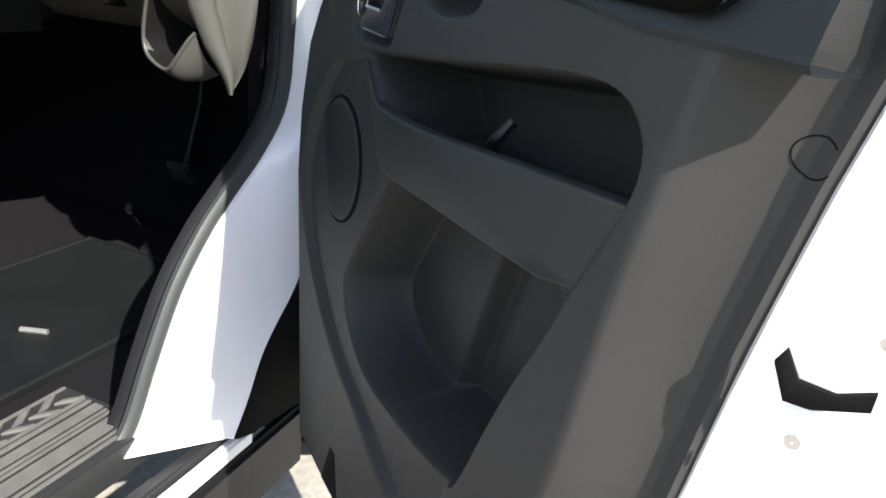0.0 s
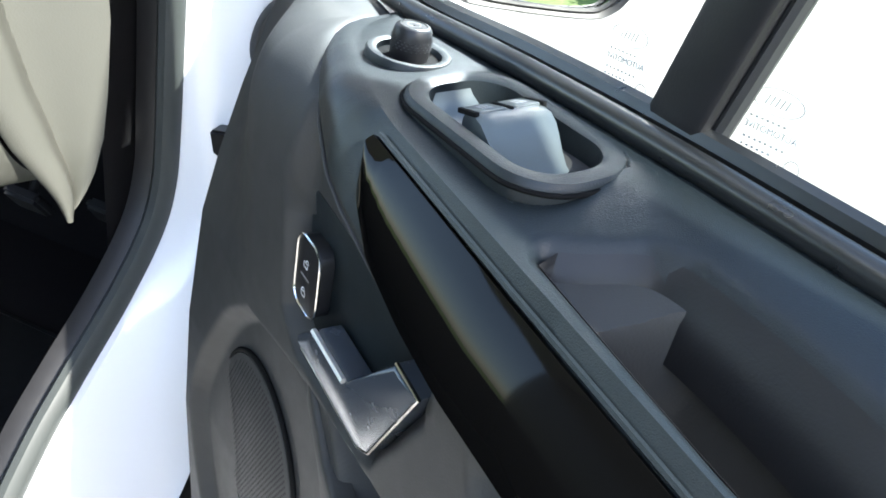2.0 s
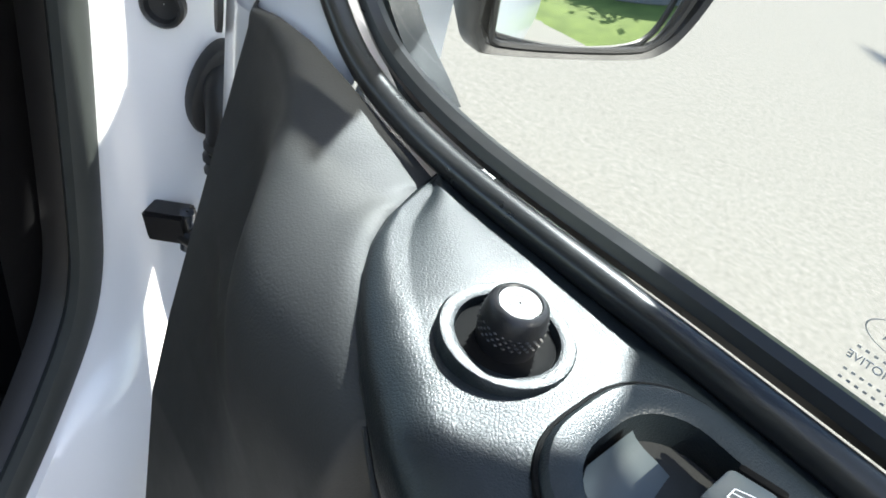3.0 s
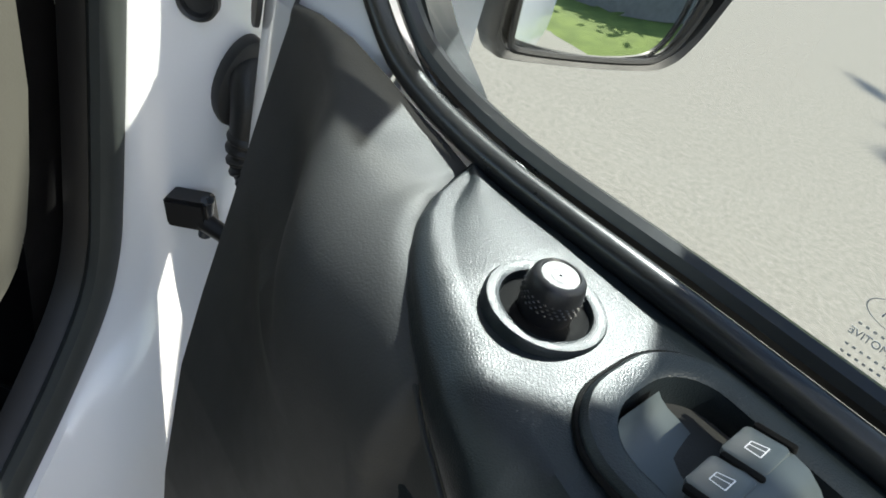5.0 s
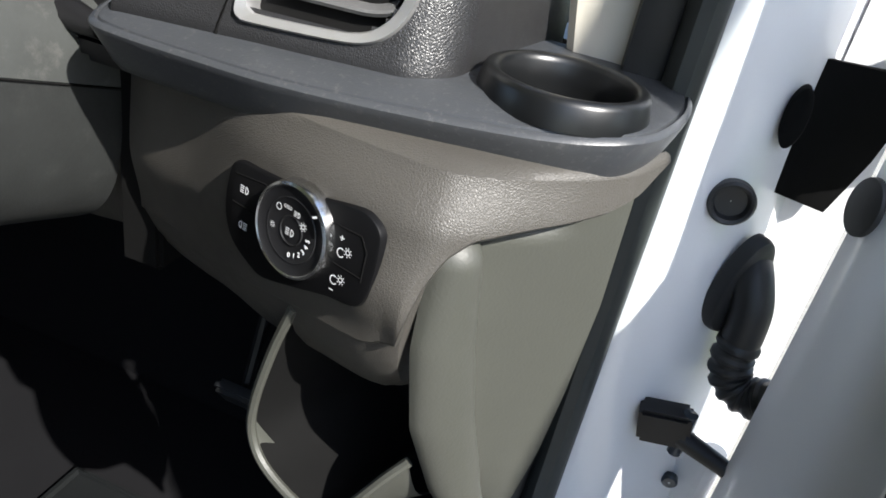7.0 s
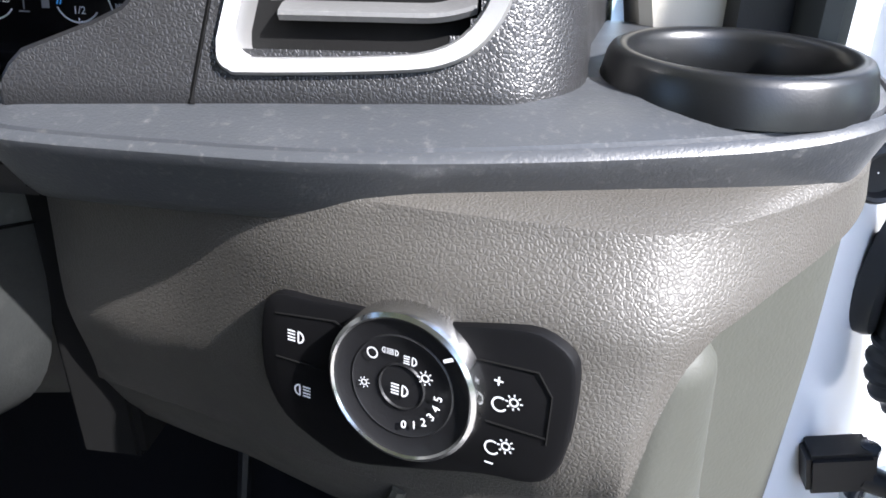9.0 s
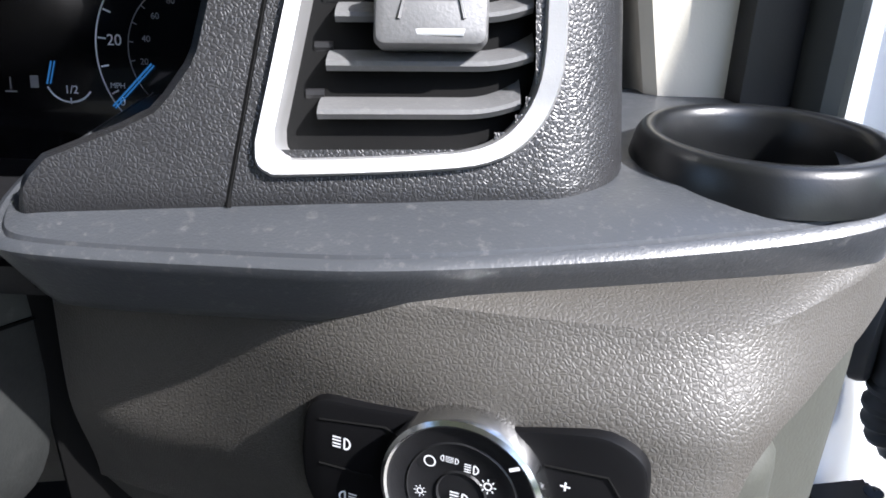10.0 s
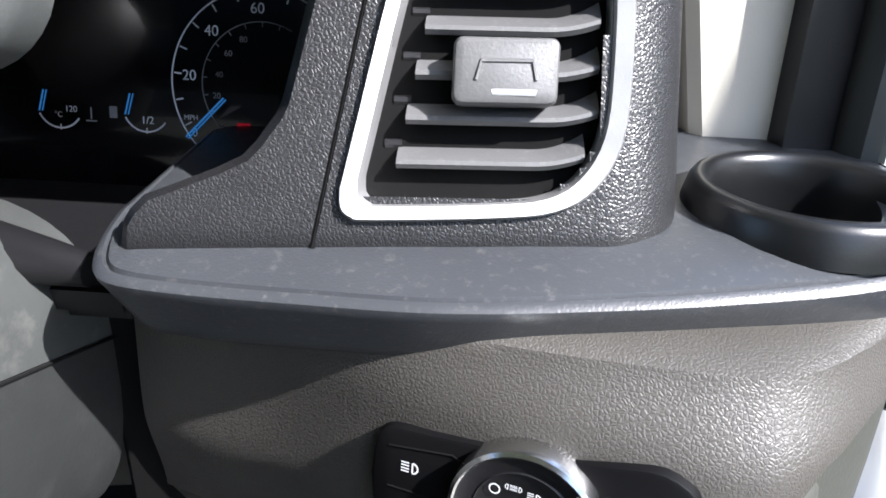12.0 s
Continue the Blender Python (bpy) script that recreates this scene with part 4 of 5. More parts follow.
# instrument screen
cm = Matrix.Translation((-0.50, 0.150, 1.335)) @ Matrix.Rotation(radians(78), 4, "X")
screen = part("instrument_screen", slab(rounded(0.26, 0.14, 0.02), cm @ Matrix.Translation((0, 0, -0.006)), 0.006), M_SCREEN, dash, "black instrument display with dials", smooth=False)
cp = lambda x, z: ((x + 0.50), (z - 1.335) / math.sin(radians(78)))
sx, sy = cp(-0.4205, 1.330)
part("dial_arc", join(arc_stroke(cm @ Matrix.Translation((sx, sy, 0.0004)), 0.0475, 60, 225, 0.0008, 40), *[bar_stroke(cm @ Matrix.Translation((sx, sy, 0.0004)), 0.0465 * math.cos(radians(a)), 0.0465 * math.sin(radians(a)), 0.0425 * math.cos(radians(a)), 0.0425 * math.sin(radians(a)), 0.0008) for a in range(72, 226, 17)]), M_PRINT, screen)
part("inner_dial_arc", join(arc_stroke(cm @ Matrix.Translation((sx, sy, 0.0004)), 0.0315, 60, 225, 0.0005, 40), *[bar_stroke(cm @ Matrix.Translation((sx, sy, 0.0004)), 0.0315 * math.cos(radians(a)), 0.0315 * math.sin(radians(a)), 0.029 * math.cos(radians(a)), 0.029 * math.sin(radians(a)), 0.0005) for a in range(72, 226, 17)]), M_GREYPRINT, screen)
for tx, x, z, size, mt in (("20", -0.4588, 1.3335, 0.0075, M_PRINT), ("40", -0.4465, 1.3555, 0.0075, M_PRINT), ("60", -0.4225, 1.3670, 0.0075, M_PRINT), ("MPH", -0.4585, 1.3125, 0.0038, M_PRINT), ("0", -0.4565, 1.3050, 0.0060, M_PRINT), ("1/2", -0.4820, 1.3100, 0.0055, M_PRINT), ("120", -0.5235, 1.3140, 0.0045, M_PRINT), ("°C", -0.5305, 1.3110, 0.0040, M_PRINT), ("40", -0.4430, 1.3345, 0.0042, M_GREYPRINT), ("20", -0.4445, 1.3240, 0.0042, M_GREYPRINT), ("60", -0.4380, 1.3450, 0.0042, M_GREYPRINT), ("80", -0.4300, 1.3520, 0.0042, M_GREYPRINT)):
    a, b = cp(x, z)
    lettering(tx, size, cm @ Matrix.Translation((a, b, 0.0003)), mt, screen, "dial_print", 0.0001)
a, b = cp(-0.4612, 1.3028)
part("needle", join(bar_stroke(cm @ Matrix.Translation((a, b, 0.0010)), 0, 0.0, 0.0205, 0.0208, 0.0010), bar_stroke(cm @ Matrix.Translation((a + 0.0012, b - 0.0008, 0.0010)), 0, 0, 0.0205, 0.0208, 0.0008)), M_NEEDLE, screen, "lit blue speed needle")
for gx in (-0.4825, -0.5295):
    a, b = cp(gx, 1.3165)
    gm2 = cm @ Matrix.Translation((a, b, 0.0004))
    part("gauge_arc", join(arc_stroke(gm2, 0.0125, 205, 325, 0.0009, 16), bar_stroke(gm2, 0, -0.0135, 0, -0.0105, 0.0007)), M_PRINT, screen)
    part("gauge_needle", join(bar_stroke(gm2, -0.0115, -0.004, -0.0085, 0.007, 0.0009), bar_stroke(gm2, -0.0098, -0.004, -0.0068, 0.007, 0.0007)), M_NEEDLE, screen)
a, b = cp(-0.5005, 1.3135)
part("fuel_symbol", slab([(-0.002, -0.003), (0.002, -0.003), (0.002, 0.003), (-0.002, 0.003)], cm @ Matrix.Translation((a, b, 0)), 0.0004), M_GREYPRINT, screen, smooth=False)
a, b = cp(-0.5125, 1.3115)
part("heat_symbol", join(bar_stroke(cm @ Matrix.Translation((a, b, 0.0004)), 0, -0.002, 0, 0.004, 0.0008), bar_stroke(cm @ Matrix.Translation((a, b, 0.0004)), -0.003, -0.003, 0.003, -0.003, 0.0008)), M_GREYPRINT, screen)
a, b = cp(-0.4305, 1.3085)
part("warning_lamp", slab([(-0.0035, -0.0025), (0.0035, -0.0025), (0.0035, 0.0025), (-0.0035, 0.0025)], cm @ Matrix.Translation((a, b, 0)), 0.0004), M_REDLAMP, screen, "red lit warning lamp", smooth=False)
part("instrument_hood", skin([[Vector((x, y, z)) for x in np.linspace(-0.66, -0.33, 6)] for y, z in ((0.03, 1.415), (0.04, 1.425), (0.10, 1.43), (0.18, 1.425), (0.19, 1.38))]), M_VENTPOD, dash, "black instrument hood")

# knee panel: a long face that turns the corner at its outer end
KNEE = [(-0.455, 0.048), (-0.432, 0.0375), (-0.385, 0.019), (-0.331, -0.008), (-0.28, -0.029), (-0.235, -0.044), (-0.216, -0.048), (-0.205, -0.044), (-0.194, -0.030), (-0.178, -0.010), (-0.150, 0.020), (-0.127, 0.055), (-0.108, 0.092)]
TOPL = [(-0.440, 0.045), (-0.425, 0.036), (-0.384, 0.022), (-0.329, 0.008), (-0.28, 0.009), (-0.235, 0.012), (-0.218, 0.012), (-0.205, 0.012), (-0.190, 0.014), (-0.172, 0.019), (-0.150, 0.030), (-0.130, 0.056), (-0.114, 0.090)]
UPPER_KNEE = [(-0.453, 0.050), (-0.431, 0.039), (-0.385, 0.021), (-0.331, -0.005), (-0.28, -0.022), (-0.240, -0.032), (-0.216, -0.035), (-0.199, -0.032), (-0.180, -0.018), (-0.158, 0.006), (-0.138, 0.028), (-0.120, 0.052), (-0.107, 0.092)]
KLOW = [(0, 1.146), (0.125, 1.151), (0.25, 1.161), (0.333, 1.172), (0.417, 1.178), (0.47, 1.186), (0.53, 1.190), (0.552, 1.205), (0.575, 1.228), (0.60, 1.244), (0.64, 1.2535), (0.70, 1.2565), (0.78, 1.259), (0.86, 1.263), (0.93, 1.270), (1.0, 1.281)]
kp, up_line, tp = (smooth_line([Vector((*p, 0)) for p in line], 8) for line in (KNEE, UPPER_KNEE, TOPL))
rows = []
n = len(kp)
for i in range(n):
    a, u, b, f = kp[i], up_line[i], tp[i], i / (n - 1)
    low = lerp_table(KLOW, f)
    turn = float(step(0.45, 0.60, f))
    col = [b + Vector((0, 0, 1.2870)), u.lerp(b, 0.75) + Vector((0, 0, 1.2862)), u.lerp(b, 0.5) + Vector((0, 0, 1.2848))]
    for q in np.linspace(0, 1, 30):
        z = 1.2820 + (low - 1.2820) * q
        p = a.lerp(u, float(step(1.196, 1.262, z))).lerp(b, 0.38 * float(step(1.252, 1.288, z)))
        col.append(Vector((p.x, p.y + 0.010 * float(step(0.6, 1.0, q)) * (1 - turn), z)))
    edge = col[-1]
    inn = Vector((0, 1, 0)).lerp((b - u).normalized() if f < 0.98 else Vector((-0.7, 0.7, 0)), turn).normalized()
    for dd, dz in ((0.002, -0.0022), (0.006, -0.0030), (0.030, -0.002)):
        col.append(edge + inn * dd + Vector((0, 0, dz)))
    rows.append(col)
part("knee_panel", skin(rows), M_KNEE, dash, "grained grey-beige plastic knee panel")

# light switch module
KN = Vector((-0.332, -0.942, 0.0)).normalized()
LM = Matrix.Translation((-0.2825, -0.0248, 1.2225)) @ Matrix(((0.942, 0, KN.x, 0), (-0.332, 0, KN.y, 0), (0, 1, 0.0, 0), (0, 0, 0, 1))) @ Matrix.Rotation(radians(-6.0), 4, "X") @ Matrix.Rotation(radians(2.5), 4, "Y")
plate = [(-0.0575, 0.002), (-0.0555, 0.018), (-0.049, 0.0235), (-0.035, 0.0245), (-0.010, 0.0265), (0.010, 0.028), (0.030, 0.032), (0.044, 0.0335), (0.0545, 0.028), (0.057, 0.018), (0.057, 0.000), (0.054, -0.013), (0.047, -0.0195), (0.030, -0.0225), (0.005, -0.030), (-0.018, -0.036), (-0.030, -0.034), (-0.047, -0.0255), (-0.0555, -0.012)]
plate = [tuple(p.xy) for p in smooth_line([Vector((*p, 0)) for p in plate + plate[:1]], 3)[:-1]]
lights = part("light_switch", slab(plate, LM @ Matrix.Translation((0, 0, -0.016)), 0.0185, 0.002), M_PLATE, dash, "black light switch panel with rotary knob")
for pts in ([(-0.050, 0.016), (-0.026, 0.019), (-0.020, 0.016)], [(0.026, 0.020), (0.045, 0.021), (0.050, 0.014), (0.050, -0.003)], [(-0.050, -0.001), (-0.030, -0.001)], [(0.030, -0.001), (0.050, -0.001)]):
    part("button_groove", tube([LM @ Vector((*p, 0.0026)) for p in pts], 0.0004, 5), M_BLACK, lights)
KM = LM @ Matrix.Translation((0.0020, 0.0050, -0.011))
knob = part("rotary_knob", lathe([(0.0268, 0.0), (0.0276, 0.008), (0.0274, 0.017), (0.0266, 0.0195), (0.0252, 0.0204), (0.0242, 0.0196)], KM, 56), M_CHROME, lights, "brushed silver rotary light knob")
part("knob_face", lathe([(0.0244, 0.0198), (0.0235, 0.0190), (0.0185, 0.0182), (0.0180, 0.0186), (0.0175, 0.0182), (0.0085, 0.0180), (0.0080, 0.0186), (0.0075, 0.0180), (0.0005, 0.0180)], KM, 56), M_DARKPL, knob)
FM = KM @ Matrix.Translation((0, 0, 0.0190))


def dot_ring(m, x, y, r, w):
    return arc_stroke(m @ Matrix.Translation((x, y, 0)), r, 0, 360, w, 16)


def sun_mark(m, x, y, r):
    return join(dot_ring(m, x, y, r * 0.5, r * 0.22), *[bar_stroke(m, x + r * 0.75 * math.cos(a), y + r * 0.75 * math.sin(a), x + r * 1.1 * math.cos(a), y + r * 1.1 * math.sin(a), r * 0.18) for a in np.linspace(0, 2 * math.pi, 8, endpoint=False)])


def lamp_mark(m, x, y, r, side=1):
    return join(arc_stroke(m @ Matrix.Translation((x, y, 0)) @ Matrix.Rotation(0 if side > 0 else math.pi, 4, "Z"), r * 0.8, -90, 90, r * 0.25, 12), bar_stroke(m, x, y - r * 0.8, x, y + r * 0.8, r * 0.25), *[bar_stroke(m, x - side * r * 1.7, y + q * r, x - side * r * 0.5, y + q * r, r * 0.22) for q in (-0.7, -0.25, 0.25, 0.7)])


part("off_print", dot_ring(FM, -0.0105, 0.0100, 0.0018, 0.0005), M_PRINT, knob)
part("side_light_print", join(lamp_mark(FM, -0.0060, 0.0122, 0.0012, -1), lamp_mark(FM, -0.0022, 0.0122, 0.0012, 1)), M_PRINT, knob)
part("beam_print", lamp_mark(FM, 0.0038, 0.0108, 0.0018), M_PRINT, knob)
part("auto_print", sun_mark(FM, 0.0086, 0.0062, 0.0024), M_PRINT, knob)
part("parking_print", sun_mark(FM, -0.0132, -0.0018, 0.0019), M_PRINT, knob)
part("level_lamp_print", lamp_mark(FM, 0.0008, -0.0008, 0.0024), M_PRINT, knob)
for k, tx in enumerate(("0", "1", "2", "3", "4", "5")):
    a = radians(-82 + k * 16.5)
    lettering(tx, 0.0040, FM @ Matrix.Translation((0.0135 * math.cos(a), 0.0135 * math.sin(a), 0.0)) @ Matrix.Rotation(a + math.pi / 2 if k > 2 else 0.1 * k, 4, "Z"), M_PRINT, knob, "level_print", 0.0001)
part("pointer_mark", bar_stroke(KM @ Matrix.Translation((0, 0, 0.0206)), 0.0150, 0.0150, 0.0180, 0.0165, 0.0012), M_PRINT, knob)
BM_ = LM @ Matrix.Translation((0, 0, 0.0028))
part("front_fog_print", lamp_mark(BM_, -0.0405, 0.0090, 0.0026), M_PRINT, lights)
part("rear_fog_print", lamp_mark(BM_, -0.0400, -0.0120, 0.0026, -1), M_PRINT, lights)
part("dim_up_print", join(sun_mark(BM_, 0.0385, 0.0085, 0.0026), arc_stroke(BM_ @ Matrix.Translation((0.0340, 0.0065, 0)), 0.0024, 60, 330, 0.0006), bar_stroke(BM_, 0.0315, 0.0145, 0.0345, 0.0145, 0.0006), bar_stroke(BM_, 0.0330, 0.0130, 0.0330, 0.0160, 0.0006)), M_PRINT, lights)
part("dim_down_print", join(sun_mark(BM_, 0.0375, -0.0080, 0.0026), arc_stroke(BM_ @ Matrix.Translation((0.0330, -0.0100, 0)), 0.0024, 60, 330, 0.0006), bar_stroke(BM_, 0.0310, -0.0160, 0.0340, -0.0160, 0.0006)), M_PRINT, lights)

# outer end panel of the dash
EA = Vector((-0.208, -0.027, 0))
ED = Vector((0.68, 0.735, 0)).normalized()
EN = Vector((0.735, -0.68, 0)).normalized()
rows = []
for w in np.linspace(1, 0, 60):
    row = []
    for k in range(61):
        q = k / 60
        z = 0.978 + (1.252 + 0.030 * float(step(0.35, 0.85, q)) - 0.978) * w
        e0 = lerp_table([(0.978, 0.078), (1.0, 0.070), (1.016, 0.062), (1.06, 0.036), (1.12, 0.012), (1.18, 0.002), (1.29, 0.004)], z)
        e1 = lerp_table([(0.978, 0.080), (0.99, 0.088), (1.01, 0.098), (1.03, 0.106), (1.07, 0.116), (1.12, 0.122), (1.19, 0.127), (1.29, 0.124)], z)
        fold = lerp_table([(0.978, 0.55), (1.05, 0.44), (1.157, 0.33), (1.24, 0.22), (1.29, 0.20)], z)
        e = e0 + (e1 - e0) * q
        o = 0.010 * math.sin(math.pi * min(1, q / (fold + 0.02))) ** 0.6 - 0.014 * float(step(fold - 0.05, fold + 0.03, q)) + 0.013 * float(step(fold + 0.04, 1.0, q))
        tuck = float(step(1.236, 1.256, z)) * (1 - float(step(0.5, 0.8, q)))
        p = EA + ED * e + EN * (o - 0.016 * tuck)
        row.append(Vector((p.x, p.y, z)))
    rows.append(row)
part("end_panel", thick(skin(rows), 0.003), M_BEIGE, dash, "pale grey-green plastic dash end cover")

# open storage pocket under the knee panel
LIP = [(-0.287, -0.012, 1.165), (-0.300, -0.010, 1.125), (-0.312, -0.007, 1.075), (-0.313, -0.006, 1.045), (-0.300, -0.010, 1.025), (-0.272, -0.016, 1.012), (-0.250, -0.018, 1.010), (-0.232, -0.018, 1.030), (-0.212, -0.012, 1.062), (-0.200, -0.006, 1.078)]
lp = smooth_line(LIP, 5)
part("pocket_lip", tube(lp, 0.0035, 8), M_BEIGE, dash, "pale rim of an open storage pocket")
rows = []
for k, p in enumerate(lp):
    f = k / (len(lp) - 1)
    w = math.sin(math.pi * f)
    low = Vector((-0.245 + 0.055 * (f - 0.5) * 2, 0.045, 0.985 + 0.02 * (1 - w)))
    rows.append([p.lerp(low, q) + Vector((0.0, -0.006 * math.sin(math.pi * q), -0.008 * math.sin(math.pi * q))) for q in np.linspace(0, 1, 8)])
part("pocket_shell", skin(rows[12:]), M_BEIGE, dash, "pale plastic pocket shell")
# the well is matt black to put the pocket's inner shade into its colour
part("pocket_well", skin([[p + Vector((0, 0.002, 0)) for p in lp], [p * 0.9 + Vector((-0.0255, 0.06, 1.10)) * 0.1 + Vector((0, 0.05, 0)) for p in lp], [p * 0.8 + Vector((-0.0255, 0.06, 1.10)) * 0.2 + Vector((0, 0.09, 0)) for p in lp]]), M_BLACK, dash, "inside of the storage pocket, black in place of its shade")
rows = []
for i in range(0, 60, 3):
    f = i / (n - 1)
    a, low = kp[i], lerp_table(KLOW, f)
    rows.append([Vector((a.x * (1 - 0.10 * q) - 0.03 * q, a.y + 0.012 + dy, low - 0.001 - dz)) for q, dy, dz in ((0, 0.0, 0.0), (0.1, 0.004, 0.014), (0.3, 0.014, 0.032), (0.5, 0.030, 0.052), (0.7, 0.054, 0.074), (0.85, 0.090, 0.096), (1, 0.160, 0.120))])
part("lower_fascia", skin(rows), M_KNEE, dash, "grey-beige lower dash cover curving under the knee panel")
part("column_cover", skin([[Vector((x, y + 0.03 * ((x + 0.66) / 0.2) ** 2, z)) for x in np.linspace(-0.90, -0.455, 14)] for y, z in ((0.10, 1.19), (0.085, 1.15), (0.09, 1.11), (0.12, 1.07), (0.18, 1.04), (0.26, 1.03))]), M_KNEE, dash, "grey-beige cover below the steering column")
# solid black box added for the shade of the gap left of the knee panel
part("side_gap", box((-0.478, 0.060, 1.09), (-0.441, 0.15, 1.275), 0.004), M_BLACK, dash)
part("dash_top", skin([[Vector((x, y, z)) for x in np.linspace(-1.75, -0.24, 8)] for y, z in ((0.10, 1.40), (0.16, 1.42), (0.30, 1.42), (0.75, 1.38))]), M_VENTPOD, dash, "dark dashboard top")
part("dash_core", box((-1.75, 0.19, 1.05), (-0.24, 0.75, 1.38)), M_BLACK, dash)
part("dash_middle", box((-1.75, -0.02, 1.0), (-0.72, 0.19, 1.40), 0.03), M_VENTPOD, dash, "dark centre dashboard")

# steering column and wheel
column = thing("steering_column", "grey steering column shroud with dusty marks", "steering column")
COLUMN_LINE = [(-0.19, 1.318, 0.088), (-0.17, 1.315, 0.097), (-0.13, 1.307, 0.104), (-0.08, 1.296, 0.110), (-0.03, 1.283, 0.116), (0.02, 1.269, 0.121), (0.06, 1.257, 0.124)]


def shroud(a0, a1, rise):
    rows = []
    for y, zc, w in COLUMN_LINE:
        row = []
        for a in np.linspace(a0, a1, 26):
            c, q = math.cos(radians(a)), math.sin(radians(a))
            row.append(Vector((-0.595 + w * math.copysign(abs(c) ** 0.55, c), y, zc - 0.026 + rise * math.copysign(abs(q) ** 0.7, q))))
        rows.append(row)
    return skin(rows)


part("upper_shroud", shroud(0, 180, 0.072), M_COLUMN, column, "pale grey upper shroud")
part("lower_shroud", shroud(-0.02, -180, 0.125), M_LOWSHROUD, column, "grey lower shroud, its shade put into the colour")
part("shroud_seam", tube([Vector((-0.594 + w, y, zc - 0.027)) for y, zc, w in COLUMN_LINE], 0.0006, 6), M_BLACK, column)
part("shroud_front", skin([[Vector((-0.595 + x * k, -0.19, 1.290 + z * k)) for x, z in rounded(0.17, 0.18, 0.05)] for k in (0.05, 1.0)], closed=True), M_DARKPL, column)
part("indicator_stalk", tube([(-0.50, 0.035, 1.285), (-0.475, 0.03, 1.283), (-0.455, 0.028, 1.281)], [0.012, 0.010, 0.007], 10), M_DARKPL, column, "black stalk")
wheel = thing("steering_wheel", "dark steering wheel with a grey grip", "steering wheel")
wc, wnor = Vector((-0.640, -0.030, 1.385)), Vector((0, -0.86, 0.5)).normalized()
wx, wy = Vector((1, 0, 0)), Vector((0, 0.5, 0.86))
part("wheel_rim", tube([wc + wx * 0.185 * math.cos(a) + wy * 0.185 * math.sin(a) for a in np.linspace(0, 2 * math.pi, 48, endpoint=False)], 0.016, 10, closed=True), M_COLUMN, wheel, "grey wheel rim")
part("wheel_hub", lathe([(0.001, 0.02), (0.06, 0.015), (0.075, 0.0), (0.07, -0.03), (0.03, -0.08)], Matrix.Translation(wc) @ wnor.to_track_quat("Z", "Y").to_matrix().to_4x4(), 28), M_DARKPL, wheel, "black hub")
part("thumb_pad", slab([(x, y) for x, y in rounded(0.10, 0.085, 0.030, 8)], Matrix.Translation((-0.485, 0.010, 1.404)) @ Matrix.Rotation(radians(75), 4, "X"), 0.022, 0.010, 6), M_COLUMN, wheel, "grey switch pad on the wheel spoke")
for a in (0, 180, 270):
    d = wx * math.cos(radians(a)) + wy * math.sin(radians(a))
    part("wheel_spoke", tube([wc + d * 0.05, wc + d * 0.18], 0.014, 8, 1.8), M_DARKPL, wheel)

# ---- van body ----
van = thing("van", "white panel van body round the driver's doorway", "van")
IN_YZ = [(0.17, 1.75), (0.165, 1.45), (0.163, 1.30), (0.160, 1.20), (0.153, 1.05), (0.145, 0.98), (0.120, 0.925), (0.06, 0.865), (-0.02, 0.805), (-0.08, 0.755), (-0.15, 0.675), (-0.21, 0.57), (-0.26, 0.47), (-0.30, 0.43)]
OUT_YZ = [(0.26, 1.75), (0.25, 1.45), (0.245, 1.30), (0.235, 1.20), (0.200, 1.05), (0.175, 0.97), (0.145, 0.90), (0.105, 0.80), (0.075, 0.69), (0.03, 0.625), (-0.014, 0.585), (-0.06, 0.535), (-0.10, 0.46), (-0.14, 0.40)]
ip = smooth_line([Vector((-0.098, *p)) for p in IN_YZ], 5)
op = smooth_line([Vector((-0.022, *p)) for p in OUT_YZ], 5)
rows, wing_rows = [], []
for a, b in zip(ip, op):
    d = b - a
    hi = max(0, min(1, (a.z - 0.95) / 0.2))
    row = [a + Vector((-0.03, 0.012, 0)), a + Vector((-0.012, 0.0, 0)), a]
    for q in (0.12, 0.25, 0.4, 0.55, 0.7, 0.85, 1.0):
        row.append(a + d * q + Vector((0.0, -0.010 * math.sin(math.pi * q), 0.004 * math.sin(math.pi * q) * (1 - hi))))
    row.append(b + Vector((0.008, 0.010, -0.004)))
    rows.append(row)
    wing_rows.append([row[-1], b + Vector((0.012, 0.018, -0.008)), b + Vector((0.014, 0.06, -0.02)), b + Vector((0.014, 0.30, -0.05))])
part("door_pillar", skin(rows), M_WHITE, van, "white painted door pillar and sill")
low_from = next(i for i, b in enumerate(op) if b.z < 0.90)
part("wing_return", skin(wing_rows[:low_from + 1]), M_WHITE, van, "white wing edge behind the door")
part("arch_edge", skin(wing_rows[low_from:]), M_BLACK, van, "black rubber edge of the wheel arch")
part("door_seal", tube([p + Vector((-0.020, -0.006, 0.002)) for p in ip], 0.0135, 10, 1.3), M_SEALGREY, van, "grey-green rubber door seal")
part("inner_seal_trim", skin([[p + Vector(v) for v in ((-0.026, -0.004, 0.0), (-0.034, -0.010, 0.002), (-0.058, -0.012, 0.004), (-0.066, 0.03, 0.0), (-0.066, 0.10, 0.0))] for p in ip]), M_DARKPL, van, "black trim beside the seal")
part("pillar_trim", skin([[Vector((x + (z - 1.3) * -0.18, y + 0.02 * (z - 1.3), z)) for x, y in ((-0.200, 0.22), (-0.196, 0.172), (-0.190, 0.166), (-0.142, 0.166), (-0.137, 0.170), (-0.135, 0.20))] for z in (1.20, 1.30, 1.5, 1.8)]), M_CREAM, van, "cream windscreen pillar trim")
